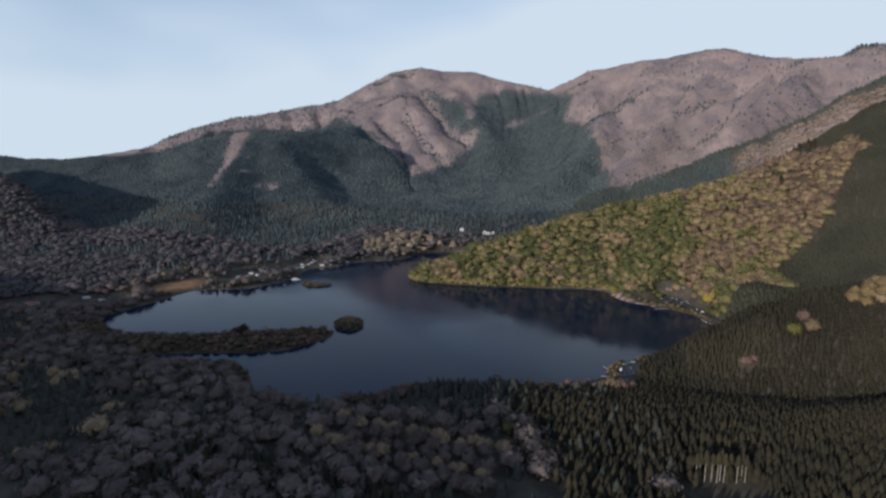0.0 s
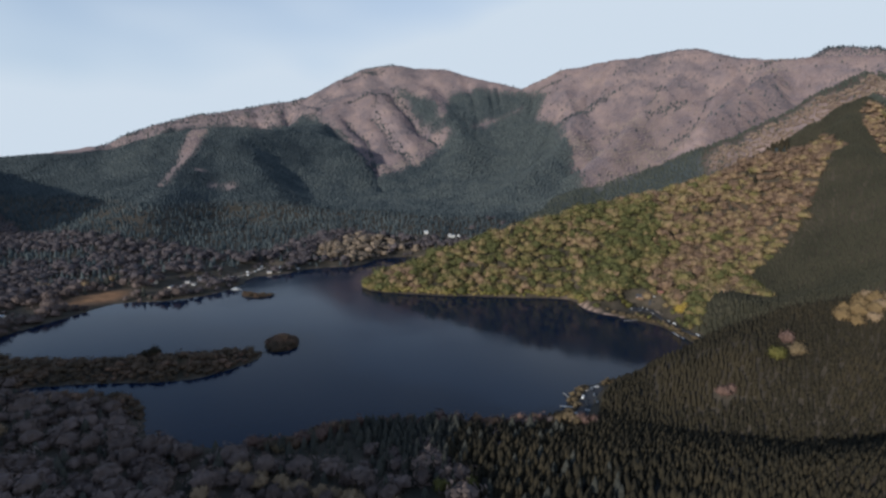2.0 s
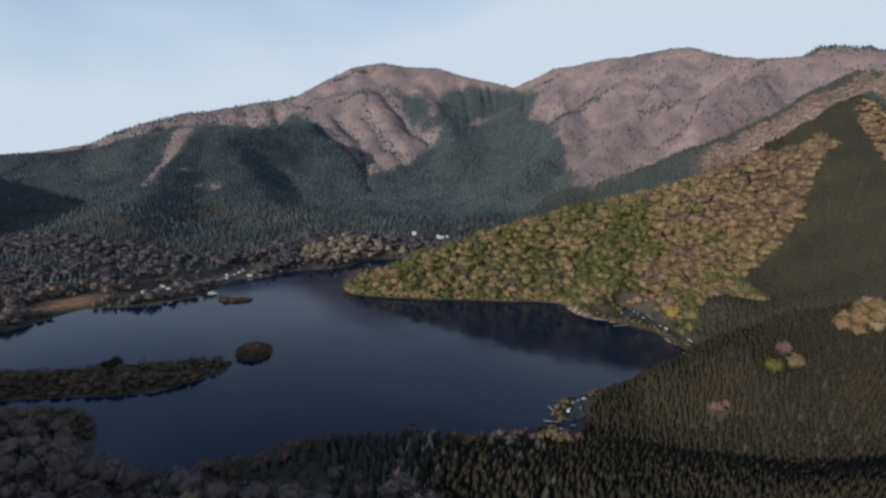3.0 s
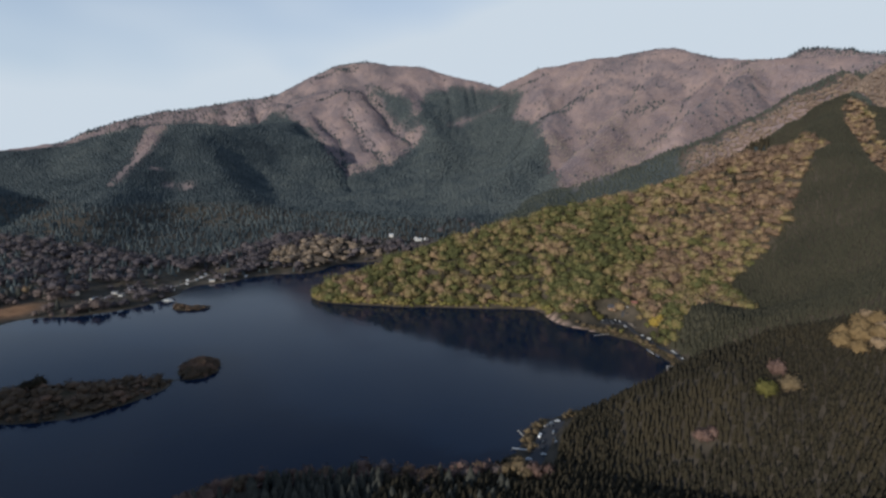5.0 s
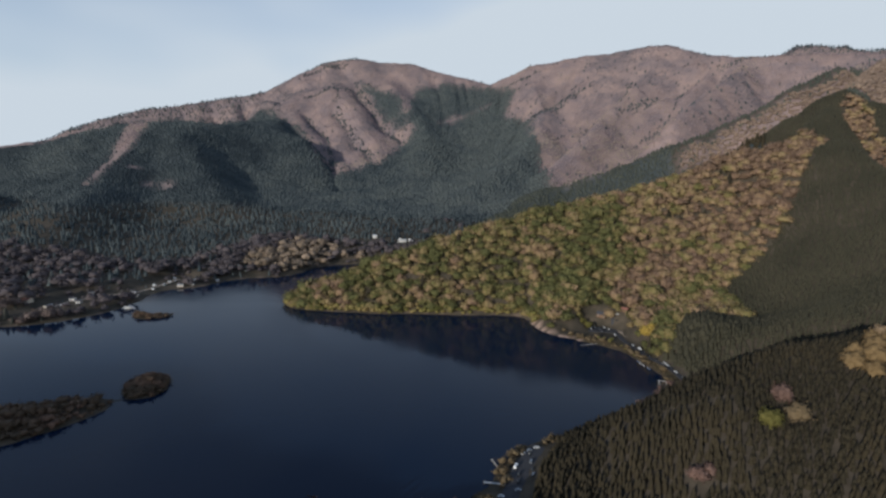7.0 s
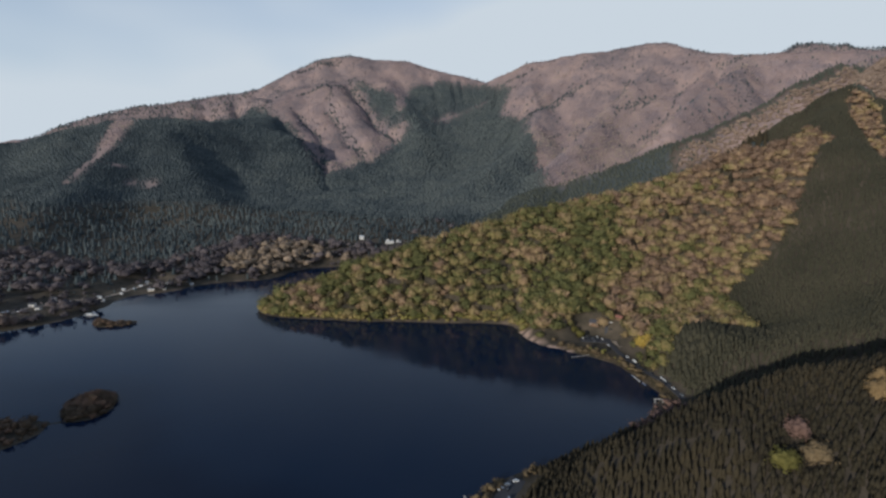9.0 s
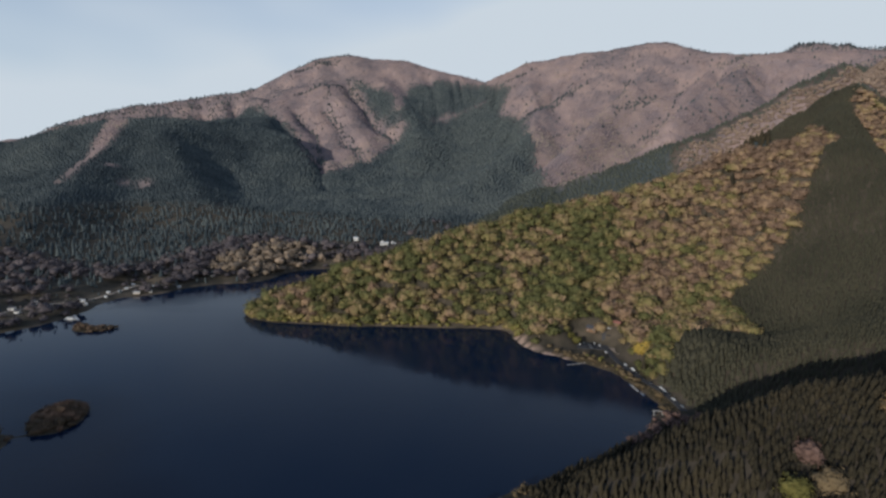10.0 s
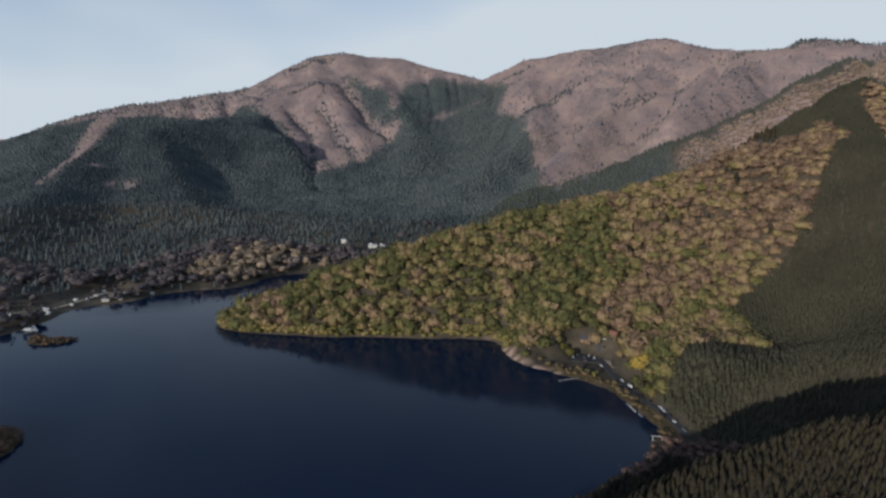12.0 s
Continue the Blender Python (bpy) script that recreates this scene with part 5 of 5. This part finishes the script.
def park_cars():
    white, dark, silver = (car(m, w) for m, w in ((CAR_WHITE, "white parked car on dark tarmac"), (CAR_DARK, "dark parked car on dark tarmac"), (CAR_SILVER, "silver parked car on dark tarmac")))
    tall = van(CAR_WHITE, "white parked van on dark tarmac")
    placed = set()

    def park(ob, x, y, turn):
        z = ground_at(x, y) + 0.27
        if ob.name in placed:
            return copy_thing(ob, pose(x, y, z, 0, 0, turn))
        placed.add(ob.name)
        ob.matrix_basis = pose(x, y, z, 0, 0, turn) @ Matrix.Scale(0.86, 4)

    for k, ob in enumerate((white, dark, dark, silver, dark, dark, white)):
        park(ob, 19 + 3.2 * k, 728.5 + 0.6 * k, 100)
    for k, ob in enumerate((dark, silver, dark)):
        park(ob, 27 + 3.3 * k, 722.5 + 0.6 * k, 100)
    for k, ob in enumerate((dark, white, dark, silver, dark)):
        park(ob, 46.5 - 0.7 * k, 742 + 3.4 * k, 12)
    for k, ob in enumerate((silver, dark, dark, white)):
        park(ob, 23 + 3.4 * k, 734.5 + 0.6 * k, 100)
    for ob, x, y in ((white, 43, 715), (white, 60, 689), (tall, 66, 679), (dark, 69, 673), (dark, 73, 663), (dark, 79, 656), (white, 86, 648), (white, 88, 643), (dark, 91, 637), (white, 93, 629), (silver, 98, 618)):
        park(ob, x + 1.2, y, -62)
    for ob, x, y, a in ((tall, -17, 439, 80), (white, -8, 465, 30), (white, -15, 455, 60), (silver, -12, 460, 40), (silver, -9, 447, 90), (silver, -6, 434, 80), (dark, -14, 432, 85),
                        (silver, -12, 417, 20), (dark, -11, 456, 80), (dark, -7, 439, 85), (white, -20, 409, 20), (dark, -13, 425, 90)):
        park(ob, x, y, a)
    for ob, x, y, a in ((white, -595, 632, 40), (white, -585, 668, 60), (silver, -577, 697, 80), (tall, -598, 585, 90), (white, -580, 738, 70)):
        park(ob, x, y, a)


park_cars()


# ---------------------------------------------------------------- piers, boats, sluice
def pier(x0, y0, x1, y1, width, mat, label):
    """A plank pier on posts, from the shore out over the water."""
    ob = root("pier", label, "pier")
    length, turn = math.hypot(x1 - x0, y1 - y0), math.degrees(math.atan2(y1 - y0, x1 - x0))
    ob.matrix_basis = pose(x0, y0, 0, 0, 0, turn)
    n = max(6, int(length / 0.8))
    plank = None
    for k in range(n):
        if plank is None:
            plank = part("plank", box(length / n - 0.05, width, 0.08, (0, 0, 0)), mat, ob)
            plank.location = (length * 0.5 / n, 0, 0.75)
        else:
            c = plank.copy()
            scene.collection.objects.link(c)
            c.location = (length * (k + 0.5) / n, 0, 0.75)
    for side in (-1, 1):
        part("beam", box(length, 0.14, 0.16, (length / 2, side * width * 0.35, 0.58)), PLANK, ob)
        for k in range(max(3, int(length / 4))):
            x = length * k / (max(3, int(length / 4)) - 1)
            part("post", rod(0.12, 0.12, 3.6, 8, Matrix.Translation((x, side * width * 0.42, -2.4))), PLANK, ob)
    return ob


def boat(length, hull_mat, label, cabin=True):
    ob = root("boat", label, "boat")
    bm = bmesh.new()
    rows = []
    for k in range(9):
        u = k / 8
        w = length * 0.15 * (math.sin(math.pi * min(1.0, 0.22 + 0.80 * (1 - u))) ** 0.7 if u > 0.15 else 0.95)
        w *= 1 - max(0.0, u - 0.55) ** 2 * 4.4
        w = max(w, 0.02)
        x, sheer = length * (u - 0.5), 0.10 * length * (0.8 + 0.5 * u * u) * 0.8
        rows.append([bm.verts.new(p) for p in ((x, -w, sheer), (x, -w * 0.8, 0.05), (x, 0, -0.25), (x, w * 0.8, 0.05), (x, w, sheer))])
    for a, b in zip(rows[:-1], rows[1:]):
        for k in range(4):
            bm.faces.new((a[k], a[k + 1], b[k + 1], b[k]))
    bm.faces.new(rows[0])
    bmesh.ops.recalc_face_normals(bm, faces=bm.faces)
    rim = [[v.co.copy() for v in (r[0], r[4])] for r in rows]
    part("hull", bm, hull_mat, ob)
    bm = bmesh.new()
    deck = [[bm.verts.new((c.x, c.y * 0.97, c.z * 0.8)) for c in pair] for pair in rim]
    for a, b in zip(deck[:-1], deck[1:]):
        bm.faces.new((a[0], a[1], b[1], b[0]))
    part("deck", bm, PLANK, ob)
    if cabin:
        c = part("cabin", box(length * 0.5, length * 0.2, length * 0.10, (-length * 0.06, 0, length * 0.07), 0.05), hull_mat, ob)
        part("cabin_window", box(length * 0.46, length * 0.205, length * 0.035, (-length * 0.06, 0, length * 0.115)), PANE, c)
        part("canopy", box(length * 0.54, length * 0.22, 0.1, (-length * 0.06, 0, length * 0.172)), hull_mat, c)
    return ob


def build_waterside():
    pier(-20, 421.5, -32, 419.5, 1.3, PALE_ROOF, "pale straight plank pier at the lakeside yard")
    pier(-28, 437, -32.5, 443, 0.9, PLANK, "short grey plank pier at the lakeside yard")
    pier(26, 685, 11, 674, 0.7, PLANK, "long thin grey plank pier off the beach")
    pier(-534, 622, -512, 611, 2.4, PALE_ROOF, "pale pier with a boat at the far shore")
    big = boat(13, HULL, "white excursion boat moored at a pier")
    big.matrix_basis = pose(-524, 611, 0.1, 0, 0, 25)
    small = boat(5.2, HULL, "small white boat moored at the bank", False)
    small.matrix_basis = pose(66, 645, 0.08, 0, 0, 120)
    for k, (x, y) in enumerate(((68, 641),)):
        copy_thing(small, pose(x, y, 0.08, 0, 0, 110 + 23 * k))
    blue = boat(5.6, HULL_BLUE, "small blue boat moored at the bank", False)
    blue.matrix_basis = pose(64.5, 648, 0.08, 0, 0, 125)
    copy_thing(blue, pose(72, 634, 0.08, 0, 0, 118))
    gate = root("sluice_gate", "pale concrete sluice gate with a beam on two posts", "sluice gate")
    gate.matrix_basis = pose(80.5, 600, -1.2, 0, 0, 8)
    for x in (-2.9, 2.9):
        part("post", box(0.45, 0.7, 4.6, (x, 0, 0), 0.04), CONCRETE, gate)
    part("beam", box(8.0, 0.8, 0.36, (0, 0, 4.604), 0.05), CONCRETE, gate)
    part("gate_panel", box(5.0, 0.25, 1.9, (0, 0, 0)), SLATE, gate)
    hoist = part("hoist", box(0.9, 0.7, 0.5, (0, 0, 4.968), 0.05), CAR_SILVER, gate)
    part("handwheel", rod(0.35, 0.35, 0.08, 12, Matrix.Translation((0, -0.4, 5.25)) @ Matrix.Rotation(radians(90), 4, "X")), CAR_SILVER, hoist)


build_waterside()
